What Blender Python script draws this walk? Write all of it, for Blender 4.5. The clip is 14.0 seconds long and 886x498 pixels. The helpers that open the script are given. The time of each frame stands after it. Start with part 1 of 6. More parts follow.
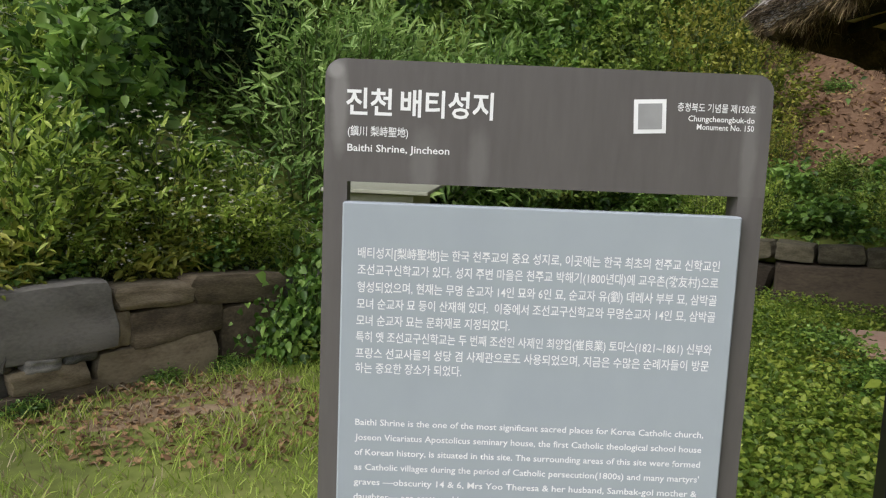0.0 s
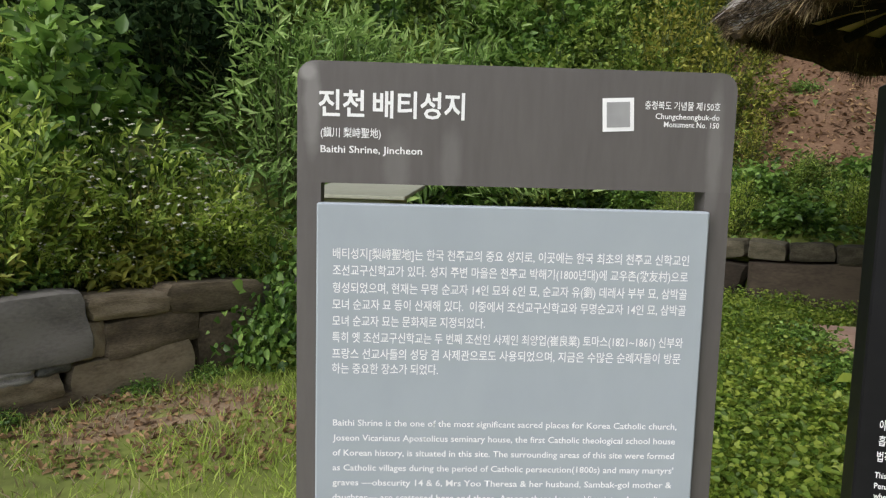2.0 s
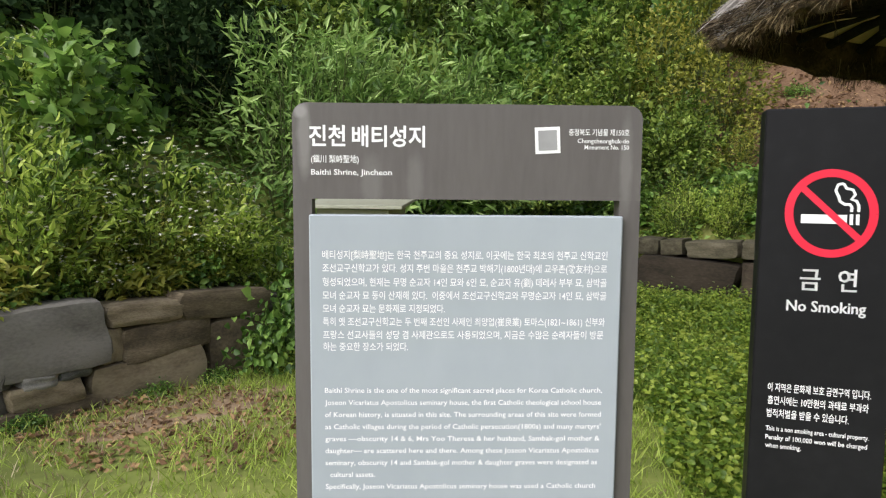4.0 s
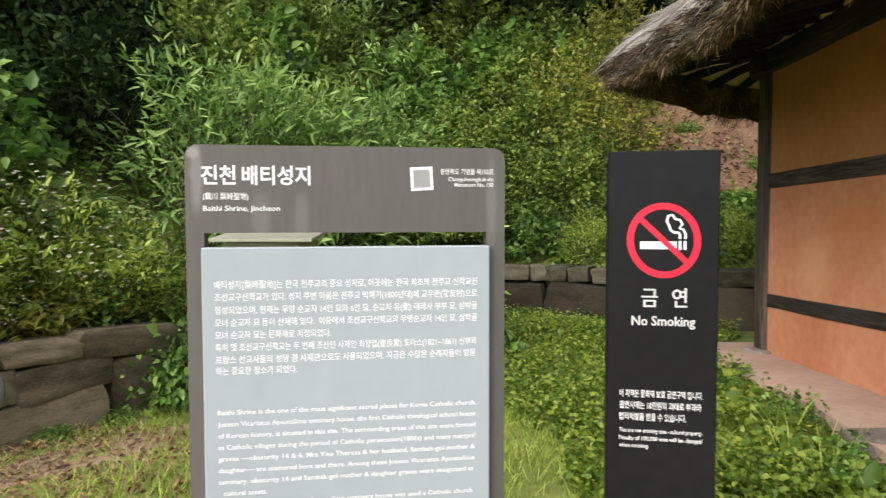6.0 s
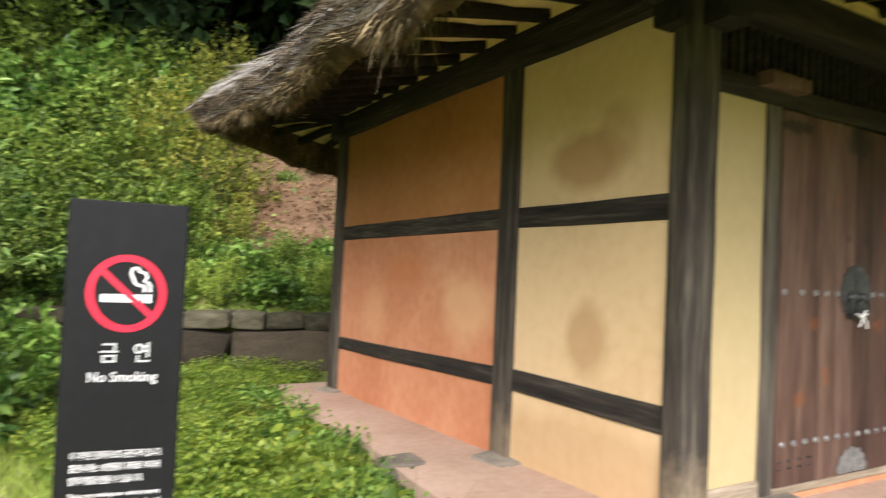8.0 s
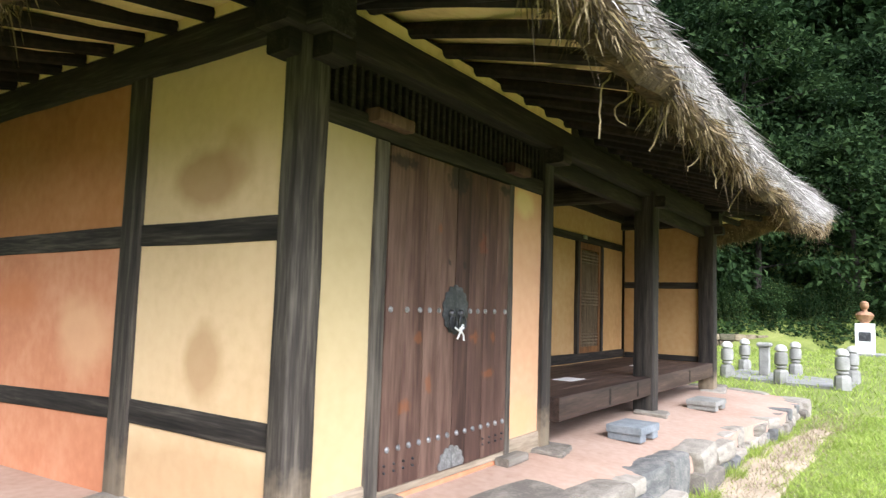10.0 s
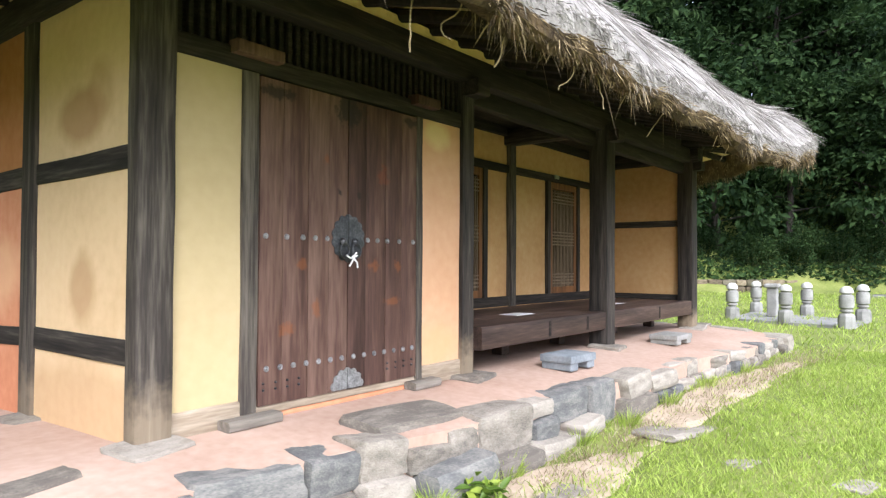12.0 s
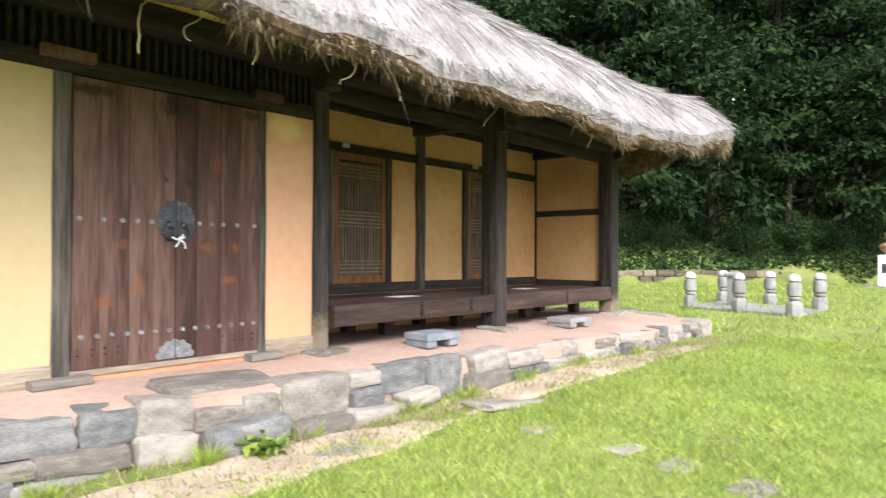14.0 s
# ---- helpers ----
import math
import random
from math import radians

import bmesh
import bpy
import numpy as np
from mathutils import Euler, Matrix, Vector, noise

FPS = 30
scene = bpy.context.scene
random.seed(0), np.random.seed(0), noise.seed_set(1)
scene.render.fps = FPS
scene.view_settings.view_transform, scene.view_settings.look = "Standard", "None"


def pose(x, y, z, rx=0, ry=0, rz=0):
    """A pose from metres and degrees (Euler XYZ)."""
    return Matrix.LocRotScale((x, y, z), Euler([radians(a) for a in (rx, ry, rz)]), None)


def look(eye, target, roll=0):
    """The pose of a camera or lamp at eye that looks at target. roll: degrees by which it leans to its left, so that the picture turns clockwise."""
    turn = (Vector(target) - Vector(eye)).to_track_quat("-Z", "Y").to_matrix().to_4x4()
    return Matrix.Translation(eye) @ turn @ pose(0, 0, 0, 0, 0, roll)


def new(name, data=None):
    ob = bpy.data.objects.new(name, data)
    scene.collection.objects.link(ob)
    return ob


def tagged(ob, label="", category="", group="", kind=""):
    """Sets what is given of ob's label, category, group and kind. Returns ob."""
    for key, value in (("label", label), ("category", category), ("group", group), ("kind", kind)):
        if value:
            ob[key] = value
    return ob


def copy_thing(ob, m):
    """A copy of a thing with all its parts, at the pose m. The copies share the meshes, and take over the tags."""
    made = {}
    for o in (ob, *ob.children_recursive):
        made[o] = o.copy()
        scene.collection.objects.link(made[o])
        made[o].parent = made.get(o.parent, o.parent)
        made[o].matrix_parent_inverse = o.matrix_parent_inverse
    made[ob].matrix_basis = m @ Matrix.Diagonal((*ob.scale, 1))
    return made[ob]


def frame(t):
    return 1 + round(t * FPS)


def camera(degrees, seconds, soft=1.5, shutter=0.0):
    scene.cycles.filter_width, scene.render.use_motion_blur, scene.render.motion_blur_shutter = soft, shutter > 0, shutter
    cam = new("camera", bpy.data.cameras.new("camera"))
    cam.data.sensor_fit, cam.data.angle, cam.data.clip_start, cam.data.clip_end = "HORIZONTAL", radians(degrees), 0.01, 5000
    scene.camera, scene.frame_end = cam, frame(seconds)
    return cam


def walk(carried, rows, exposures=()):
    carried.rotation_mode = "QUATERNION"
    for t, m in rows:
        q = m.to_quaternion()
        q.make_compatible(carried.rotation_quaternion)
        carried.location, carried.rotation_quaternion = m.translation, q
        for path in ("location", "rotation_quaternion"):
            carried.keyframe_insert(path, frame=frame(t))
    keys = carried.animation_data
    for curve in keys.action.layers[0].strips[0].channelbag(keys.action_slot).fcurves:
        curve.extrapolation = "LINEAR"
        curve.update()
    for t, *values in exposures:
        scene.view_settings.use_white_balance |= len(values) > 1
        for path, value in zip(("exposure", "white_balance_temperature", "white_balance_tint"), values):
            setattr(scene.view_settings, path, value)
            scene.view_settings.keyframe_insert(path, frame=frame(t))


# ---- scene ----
cam = camera(67.7, 14.0, soft=1.2, shutter=0.4)
PATH = [
    (0, (0.072, -0.027, 1.487), (-0.288, 1.927, 1.258), 2.3),
    (0.5, (0.067, -0.021, 1.486), (-0.279, 1.935, 1.258), 2.2),
    (1, (0.068, -0.026, 1.486), (-0.251, 1.936, 1.261), 2.0),
    (1.5, (0.067, -0.019, 1.484), (-0.229, 1.945, 1.255), 1.9),
    (2, (0.08, -0.035, 1.479), (-0.217, 1.931, 1.268), 1.5),
    (2.2, (0.09, -0.048, 1.481), (-0.214, 1.919, 1.286), 1.3),
    (4.5, (0.212, -0.317, 1.495), (-0.099, 1.65, 1.31), 0.2),
    (5, (0.227, -0.341, 1.497), (-0.051, 1.634, 1.351), 0.1),
    (5.5, (0.25, -0.367, 1.499), (0.036, 1.618, 1.38), 0.1),
    (6, (0.284, -0.394, 1.498), (0.203, 1.602, 1.405), -0.1),
    (6.5, (0.316, -0.413, 1.492), (0.395, 1.584, 1.396), -0.2),
    (7, (0.38, -0.403, 1.499), (0.711, 1.568, 1.426), 0.2),
    (7.5, (0.47, -0.434, 1.513), (1.138, 1.451, 1.497), 1.3),
    (8, (0.577, -0.491, 1.532), (1.576, 1.241, 1.589), 2.5),
    (8.5, (0.655, -0.555, 1.566), (1.936, 0.973, 1.717), 3.3),
    (9, (0.754, -0.62, 1.579), (2.212, 0.73, 1.807), 3.4),
    (9.2, (0.79, -0.646, 1.588), (2.32, 0.617, 1.838), 3.1),
    (11.3, (1.182, -1.315, 1.363), (2.855, -0.224, 1.472), 2.1),
    (11.5, (1.266, -1.414, 1.37), (2.884, -0.242, 1.442), 2.3),
    (12, (1.436, -1.707, 1.322), (3.001, -0.463, 1.365), 0.3),
    (12.5, (1.624, -2.026, 1.316), (3.114, -0.692, 1.313), 0.7),
    (13, (1.84, -2.377, 1.269), (3.278, -0.988, 1.31), 0.9),
    (13.5, (1.987, -2.754, 1.232), (3.436, -1.377, 1.283), 0.5),
    (14, (2.142, -3.174, 1.232), (3.652, -1.863, 1.255), 0.2),
]
EXPOSURES = [(0.0, 0.38, 6200, 14), (2.2, 0.45, 6200, 14), (5.0, 0.95, 6350, 14), (7.5, 1.25, 6600, 14), (9.0, 1.90, 5750, 13), (11.5, 1.72, 5700, 15), (14.0, 1.74, 5950, 15)]
walk(cam, [(t, look(eye, target, roll)) for t, eye, target, roll in PATH], EXPOSURES)

# ---- light: a bright overcast day ----
world = bpy.data.worlds.new("overcast_sky")
scene.world = world
world.use_nodes = True
wn, wl = world.node_tree.nodes, world.node_tree.links
sky = wn.new("ShaderNodeTexSky")
sky.sky_type, sky.sun_disc = "NISHITA", False
sky.sun_elevation, sky.sun_rotation = radians(44), radians(215)
sky.air_density, sky.dust_density, sky.ozone_density = 1.0, 4.0, 1.0
hsv = wn.new("ShaderNodeHueSaturation")
hsv.inputs["Saturation"].default_value = 0.35
wl.new(sky.outputs[0], hsv.inputs["Color"])
wl.new(hsv.outputs[0], wn["Background"].inputs["Color"])
wn["Background"].inputs["Strength"].default_value = 0.15
sun = new("sun", bpy.data.lights.new("sun", "SUN"))
sun.data.energy, sun.data.angle, sun.data.color = 0.95, radians(50), (1.0, 0.97, 0.92)
sun.matrix_basis = look((-14, -20, 23.5), (0, 0, 0))


# ---- mesh helpers ----
RNG = random.Random(7)


def chain(ob):
    """The place of a thing or part, from its parents' poses."""
    m = ob.matrix_basis.copy()
    while ob.parent:
        ob = ob.parent
        m = ob.matrix_basis @ m
    return m


def mesh_of(name, bm, material, smooth=False):
    data = bpy.data.meshes.new(name)
    bm.to_mesh(data)
    bm.free()
    if material:
        data.materials.append(material)
    if smooth:
        data.polygons.foreach_set("use_smooth", [True] * len(data.polygons))
        data.set_sharp_from_angle(angle=radians(38))
    return data


def part(name, bm, material, parent, label="", smooth=False):
    """Links a bmesh given in world metres as one mesh under a thing or a part."""
    bm.transform(chain(parent).inverted())
    ob = new(name, mesh_of(name, bm, material, smooth))
    ob.parent = parent
    return tagged(ob, label)


def thing(name, place, label, category, group="", kind=""):
    ob = new(name)
    ob.empty_display_size = 0.1
    ob.matrix_basis = Matrix.Translation(place)
    return tagged(ob, label, category, group, kind)


def solid(name, bm, material, label="", category="", kind="", group="", smooth=False):
    return tagged(new(name, mesh_of(name, bm, material, smooth)), label, category, group, kind)


def box(bm, lo, hi, bevel=0.0, m=None, segments=1):
    """Adds a box from corner lo to corner hi, its edges rounded."""
    lo, hi = Vector(lo), Vector(hi)
    made = bmesh.ops.create_cube(bm, size=1.0)
    verts = made["verts"]
    for v in verts:
        v.co = Vector((lo[i] + (v.co[i] + 0.5) * (hi[i] - lo[i]) for i in range(3)))
    if bevel:
        edges = {e for v in verts for e in v.link_edges}
        out = bmesh.ops.bevel(bm, geom=list(edges), offset=bevel, segments=segments, affect="EDGES", profile=0.6)
        verts = list({v for f in out["faces"] for v in f.verts} | {v for v in verts if v.is_valid})
    if m is not None:
        bmesh.ops.transform(bm, matrix=m, verts=verts)
    return bm


def boxed(lo, hi, bevel=0.0, m=None, segments=1):
    return box(bmesh.new(), lo, hi, bevel, m, segments)


def timber(lo, hi, bevel=0.012, cuts=7, wob=0.004, seed=0):
    """A hewn timber: a box cut along its length, slightly crooked, with rounded arrises."""
    bm = boxed(lo, hi, 0)
    size = [hi[i] - lo[i] for i in range(3)]
    axis = size.index(max(size))
    along = [e for e in bm.edges if abs((e.verts[0].co - e.verts[1].co)[axis]) > 0.5 * size[axis]]
    if bevel:
        bmesh.ops.bevel(bm, geom=along, offset=bevel, segments=2, affect="EDGES", profile=0.5)
    along = [e for e in bm.edges if abs((e.verts[0].co - e.verts[1].co)[axis]) > 0.5 * size[axis]]
    bmesh.ops.subdivide_edges(bm, edges=along, cuts=cuts)
    for v in bm.verts:
        n = noise.noise_vector(Vector((v.co.x * 1.7 + seed, v.co.y * 1.7, v.co.z * 1.7)))
        n[axis] = 0
        v.co += n * wob
    return bm


def pole(bm, a, b, r0, r1, sides=8, bend=0.0, rings=2):
    """A tapered round pole from a to b."""
    a, b = Vector(a), Vector(b)
    way = (b - a).normalized()
    side = way.orthogonal().normalized()
    up = way.cross(side)
    loops = []
    for k in range(rings):
        f = k / (rings - 1)
        c = a.lerp(b, f) + Vector((0, 0, bend * math.sin(math.pi * f)))
        r = r0 + (r1 - r0) * f
        loops.append([bm.verts.new(c + side * (r * math.cos(2 * math.pi * i / sides)) + up * (r * math.sin(2 * math.pi * i / sides))) for i in range(sides)])
    for l0, l1 in zip(loops, loops[1:]):
        for i in range(sides):
            bm.faces.new((l0[i], l0[(i + 1) % sides], l1[(i + 1) % sides], l1[i]))
    bm.faces.new(loops[0][::-1])
    bm.faces.new(loops[-1])
    return bm


def tube(bm, points, r, sides=5):
    """One thin bent tube through points."""
    loops = []
    for i, p in enumerate(points):
        way = (points[min(i + 1, len(points) - 1)] - points[max(i - 1, 0)]).normalized()
        side = Vector((1, 0, 0)) - way * way.x
        side = side.normalized() if side.length > 0.05 else way.orthogonal().normalized()
        up = way.cross(side)
        loops.append([bm.verts.new(p + side * (r * math.cos(2 * math.pi * k / sides)) + up * (r * math.sin(2 * math.pi * k / sides))) for k in range(sides)])
    for l0, l1 in zip(loops, loops[1:]):
        for k in range(sides):
            bm.faces.new((l0[k], l0[(k + 1) % sides], l1[(k + 1) % sides], l1[k]))
    bm.faces.new(loops[0][::-1])
    bm.faces.new(loops[-1])
    return bm


def lathe(bm, profile, centre, sides=12):
    """A turned body from (radius, height) pairs round a vertical axis."""
    cx, cy, cz = centre
    loops = [[bm.verts.new((cx + r * math.cos(2 * math.pi * i / sides), cy + r * math.sin(2 * math.pi * i / sides), cz + h)) for i in range(sides)] for r, h in profile]
    for l0, l1 in zip(loops, loops[1:]):
        for i in range(sides):
            bm.faces.new((l0[i], l0[(i + 1) % sides], l1[(i + 1) % sides], l1[i]))
    bm.faces.new(loops[0][::-1])
    bm.faces.new(loops[-1])
    return bm


def prism(bm, outline, depth, m):
    """A flat outline (x, y pairs) given a thickness along its own z, placed by m."""
    lower = [bm.verts.new(m @ Vector((x, y, 0))) for x, y in outline]
    upper = [bm.verts.new(m @ Vector((x, y, depth))) for x, y in outline]
    n = len(outline)
    bm.faces.new(lower[::-1])
    bm.faces.new(upper)
    for i in range(n):
        bm.faces.new((lower[i], lower[(i + 1) % n], upper[(i + 1) % n], upper[i]))
    return bm


def arrays(name, verts, faces, material, smooth=False):
    """A mesh from numpy arrays of vertices and of faces with one number of corners."""
    data = bpy.data.meshes.new(name)
    n, k = faces.shape
    data.vertices.add(len(verts))
    data.vertices.foreach_set("co", np.ascontiguousarray(verts, np.float32).ravel())
    data.loops.add(n * k)
    data.loops.foreach_set("vertex_index", np.ascontiguousarray(faces, np.int32).ravel())
    data.polygons.add(n)
    data.polygons.foreach_set("loop_start", np.arange(0, n * k, k, dtype=np.int32))
    data.polygons.foreach_set("loop_total", np.full(n, k, np.int32))
    if smooth:
        data.polygons.foreach_set("use_smooth", np.ones(n, bool))
    data.materials.append(material)
    data.update(calc_edges=True)
    return data


def leaves(name, places, ways, normals, length, width, material, fold=0.25, plain=False):
    """Many folded ovate leaves; plain: four-cornered ones."""
    n = len(places)
    ways = ways / (np.linalg.norm(ways, axis=1, keepdims=True) + 1e-9)
    side = np.cross(ways, normals)
    side /= np.linalg.norm(side, axis=1, keepdims=True) + 1e-9
    up = np.cross(side, ways)
    L, W = np.broadcast_to(length, n)[:, None], np.broadcast_to(width, n)[:, None]
    base = places
    tip = places + ways * L - up * L * 0.18
    if plain:
        left = places + ways * L * 0.42 + side * W * 0.5 + up * W * fold
        right = places + ways * L * 0.42 - side * W * 0.5 + up * W * fold
        verts = np.stack([base, left, tip, right], 1).reshape(-1, 3)
        i = np.arange(n)[:, None] * 4
        return arrays(name, verts, np.concatenate([i + [0, 2, 1], i + [0, 3, 2]], 1).reshape(-1, 3), material)
    flank = [places + ways * L * f + side * W * w + up * W * fold * abs(w) * 2 - up * L * 0.18 * f * f for f, w in ((0.22, 0.40), (0.55, 0.44), (0.55, -0.44), (0.22, -0.40))]
    verts = np.stack([base, flank[0], flank[1], tip, flank[2], flank[3]], 1).reshape(-1, 3)
    i = np.arange(n)[:, None] * 6
    faces = np.concatenate([i + [0, 3, 2, 1], i + [0, 5, 4, 3]], 1).reshape(-1, 4)
    return arrays(name, verts, faces, material)


def strands(name, roots, tips, width, material, sag=0.0):
    """Many thin straws or blades, each bent once, tapering to the tip."""
    n = len(roots)
    way = tips - roots
    side = np.cross(way, np.random.normal(size=(n, 3)))
    side /= np.linalg.norm(side, axis=1, keepdims=True) + 1e-9
    W = np.broadcast_to(width, n)[:, None] * 0.5
    mid = roots + way * 0.55
    mid[:, 2] += sag * np.linalg.norm(way, axis=1)
    verts = np.stack([roots - side * W, roots + side * W, mid + side * W * 0.9, mid - side * W * 0.9, tips], 1).reshape(-1, 3)
    i = np.arange(n)[:, None] * 5
    faces = np.concatenate([i + [0, 1, 2], i + [0, 2, 3], i + [3, 2, 4]], 1).reshape(-1, 3)
    return arrays(name, verts, faces, material)


# ---- materials ----
def surface(name, dark, mid, light, rough=0.8, scale=3.0, fine=40.0, stretch=(1, 1, 1), bump=0.3, dist=0.01, metal=0.0, vary=0.0, island=0.0, spec=0.3):
    """A surface of three tones, mottled at two scales, with relief. vary and island: tone by object and by loose piece."""
    mat = bpy.data.materials.new(name)
    mat.use_nodes = True
    nt = mat.node_tree
    bsdf = nt.nodes["Principled BSDF"]
    coord = nt.nodes.new("ShaderNodeTexCoord")
    mapping = nt.nodes.new("ShaderNodeMapping")
    mapping.inputs["Scale"].default_value = stretch
    nt.links.new(coord.outputs["Object"], mapping.inputs["Vector"])
    info = nt.nodes.new("ShaderNodeObjectInfo")
    shift = nt.nodes.new("ShaderNodeVectorMath")
    shift.operation = "MULTIPLY_ADD"
    shift.inputs[1].default_value = (13.0, 13.0, 13.0)
    nt.links.new(info.outputs["Random"], shift.inputs[0])
    nt.links.new(mapping.outputs[0], shift.inputs[2])
    big, small = nt.nodes.new("ShaderNodeTexNoise"), nt.nodes.new("ShaderNodeTexNoise")
    big.inputs["Scale"].default_value, big.inputs["Detail"].default_value = scale, 5
    small.inputs["Scale"].default_value, small.inputs["Detail"].default_value = fine, 4
    for tex in (big, small):
        nt.links.new(shift.outputs[0], tex.inputs["Vector"])
    mix = nt.nodes.new("ShaderNodeMath")
    mix.operation = "MULTIPLY_ADD"
    mix.inputs[1].default_value = 0.62
    nt.links.new(big.outputs["Fac"], mix.inputs[0])
    half = nt.nodes.new("ShaderNodeMath")
    half.operation = "MULTIPLY"
    half.inputs[1].default_value = 0.38
    nt.links.new(small.outputs["Fac"], half.inputs[0])
    nt.links.new(half.outputs[0], mix.inputs[2])
    last = mix.outputs[0]
    geo = nt.nodes.new("ShaderNodeNewGeometry")
    for amount, out in ((vary, info.outputs["Random"]), (island, geo.outputs["Random Per Island"])):
        if amount:
            add = nt.nodes.new("ShaderNodeMath")
            add.operation = "MULTIPLY_ADD"
            add.inputs[1].default_value = amount
            nt.links.new(out, add.inputs[0])
            sub = nt.nodes.new("ShaderNodeMath")
            sub.operation = "SUBTRACT"
            sub.inputs[1].default_value = amount / 2
            nt.links.new(last, sub.inputs[0])
            nt.links.new(sub.outputs[0], add.inputs[2])
            last = add.outputs[0]
    ramp = nt.nodes.new("ShaderNodeValToRGB")
    ramp.color_ramp.elements[0].position, ramp.color_ramp.elements[0].color = 0.3, (*dark, 1)
    ramp.color_ramp.elements[1].position, ramp.color_ramp.elements[1].color = 0.7, (*light, 1)
    ramp.color_ramp.elements.new(0.5).color = (*mid, 1)
    nt.links.new(last, ramp.inputs[0])
    nt.links.new(ramp.outputs[0], bsdf.inputs["Base Color"])
    bsdf.inputs["Roughness"].default_value, bsdf.inputs["Metallic"].default_value = rough, metal
    bsdf.inputs["Specular IOR Level"].default_value = spec
    if bump:
        relief = nt.nodes.new("ShaderNodeBump")
        relief.inputs["Strength"].default_value, relief.inputs["Distance"].default_value = bump, dist
        nt.links.new(mix.outputs[0], relief.inputs["Height"])
        nt.links.new(relief.outputs[0], bsdf.inputs["Normal"])
    return mat


def foliage(name, dark, mid, light, rough=0.5, thin=0.45, island=0.55, spec=0.4):
    """Leaves: tone by leaf, some light passing through."""
    mat = surface(name, dark, mid, light, rough, 0.8, 9.0, bump=0, island=island, vary=0.12, spec=spec)
    nt = mat.node_tree
    bsdf, out = nt.nodes["Principled BSDF"], nt.nodes["Material Output"]
    trans, mix = nt.nodes.new("ShaderNodeBsdfTranslucent"), nt.nodes.new("ShaderNodeMixShader")
    nt.links.new(bsdf.inputs["Base Color"].links[0].from_socket, trans.inputs["Color"])
    mix.inputs[0].default_value = thin
    nt.links.new(bsdf.outputs[0], mix.inputs[1])
    nt.links.new(trans.outputs[0], mix.inputs[2])
    nt.links.new(mix.outputs[0], out.inputs["Surface"])
    return mat


WOOD_GREY = surface("weathered_timber", (0.012, 0.010, 0.009), (0.045, 0.037, 0.030), (0.13, 0.112, 0.088), 0.85, 2.0, 9.0, (9, 9, 0.55), 0.6, 0.008, vary=0.15)
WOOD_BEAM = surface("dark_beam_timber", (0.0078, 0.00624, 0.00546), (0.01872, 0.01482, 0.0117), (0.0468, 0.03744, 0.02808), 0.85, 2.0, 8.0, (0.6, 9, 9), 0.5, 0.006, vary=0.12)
WOOD_RAIL = surface("dark_rail_timber", (0.01056, 0.0088, 0.00792), (0.0308, 0.02552, 0.02112), (0.088, 0.0748, 0.05984), 0.85, 2.0, 8.0, (9, 0.6, 9), 0.5, 0.006, vary=0.12)
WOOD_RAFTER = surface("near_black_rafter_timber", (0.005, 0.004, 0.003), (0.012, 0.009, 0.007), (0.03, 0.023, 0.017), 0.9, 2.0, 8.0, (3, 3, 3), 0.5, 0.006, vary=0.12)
WOOD_DOOR = surface("brown_door_planks", (0.03264, 0.01534, 0.01098), (0.0765, 0.03894, 0.02806), (0.1479, 0.0885, 0.06344), 0.7, 1.6, 7.0, (7, 7, 0.7), 0.35, 0.005, vary=0.25)
WOOD_FLOOR = surface("worn_veranda_boards", (0.02, 0.012, 0.009), (0.055, 0.034, 0.026), (0.13, 0.085, 0.062), 0.6, 1.6, 8.0, (0.7, 9, 9), 0.4, 0.005, vary=0.2)
WOOD_PALE = surface("pale_weathered_wood", (0.14, 0.105, 0.07), (0.27, 0.215, 0.15), (0.42, 0.35, 0.26), 0.85, 2.0, 9.0, (0.8, 8, 8), 0.4, 0.005)
WOOD_LATTICE = surface("golden_lattice_frame", (0.07, 0.03, 0.009), (0.15, 0.065, 0.02), (0.25, 0.115, 0.038), 0.6, 2.0, 9.0, (7, 7, 0.8), 0.3, 0.004)
WOOD_SLAT = surface("brown_lattice_slat", (0.09, 0.06, 0.035), (0.16, 0.115, 0.07), (0.26, 0.19, 0.12), 0.7, 2.0, 9.0, (7, 7, 0.8), 0.2, 0.003)
# door paper coloured dark, the veranda's shade put into it
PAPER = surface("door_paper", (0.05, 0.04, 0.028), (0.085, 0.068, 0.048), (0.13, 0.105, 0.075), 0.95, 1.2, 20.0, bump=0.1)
CLAY_CREAM = surface("cream_clay_plaster", (0.5964, 0.416, 0.2304), (0.672, 0.485, 0.279), (0.7098, 0.533, 0.3195), 0.95, 0.9, 14.0, bump=0.25, dist=0.004)
CLAY_YELLOW = surface("yellow_clay_plaster", (0.4455, 0.3489, 0.1811), (0.4815, 0.3804, 0.2058), (0.5056, 0.4061, 0.2304), 0.95, 0.8, 14.0, bump=0.2, dist=0.004)
CLAY_ORANGE = surface("orange_clay_plaster", (0.4301, 0.1653, 0.079), (0.5324, 0.2257, 0.116), (0.6138, 0.3039, 0.172), 0.95, 1.3, 11.0, bump=0.3, dist=0.005)
CLAY_PEACH = surface("peach_clay_plaster", (0.4869, 0.272, 0.1476), (0.5413, 0.321, 0.1836), (0.5685, 0.365, 0.2286), 0.95, 0.9, 12.0, bump=0.2, dist=0.004)
CLAY_OCHRE = surface("ochre_clay_plaster", (0.38, 0.21, 0.08), (0.485, 0.29, 0.12), (0.55, 0.36, 0.17), 0.95, 1.0, 12.0, bump=0.2, dist=0.004)
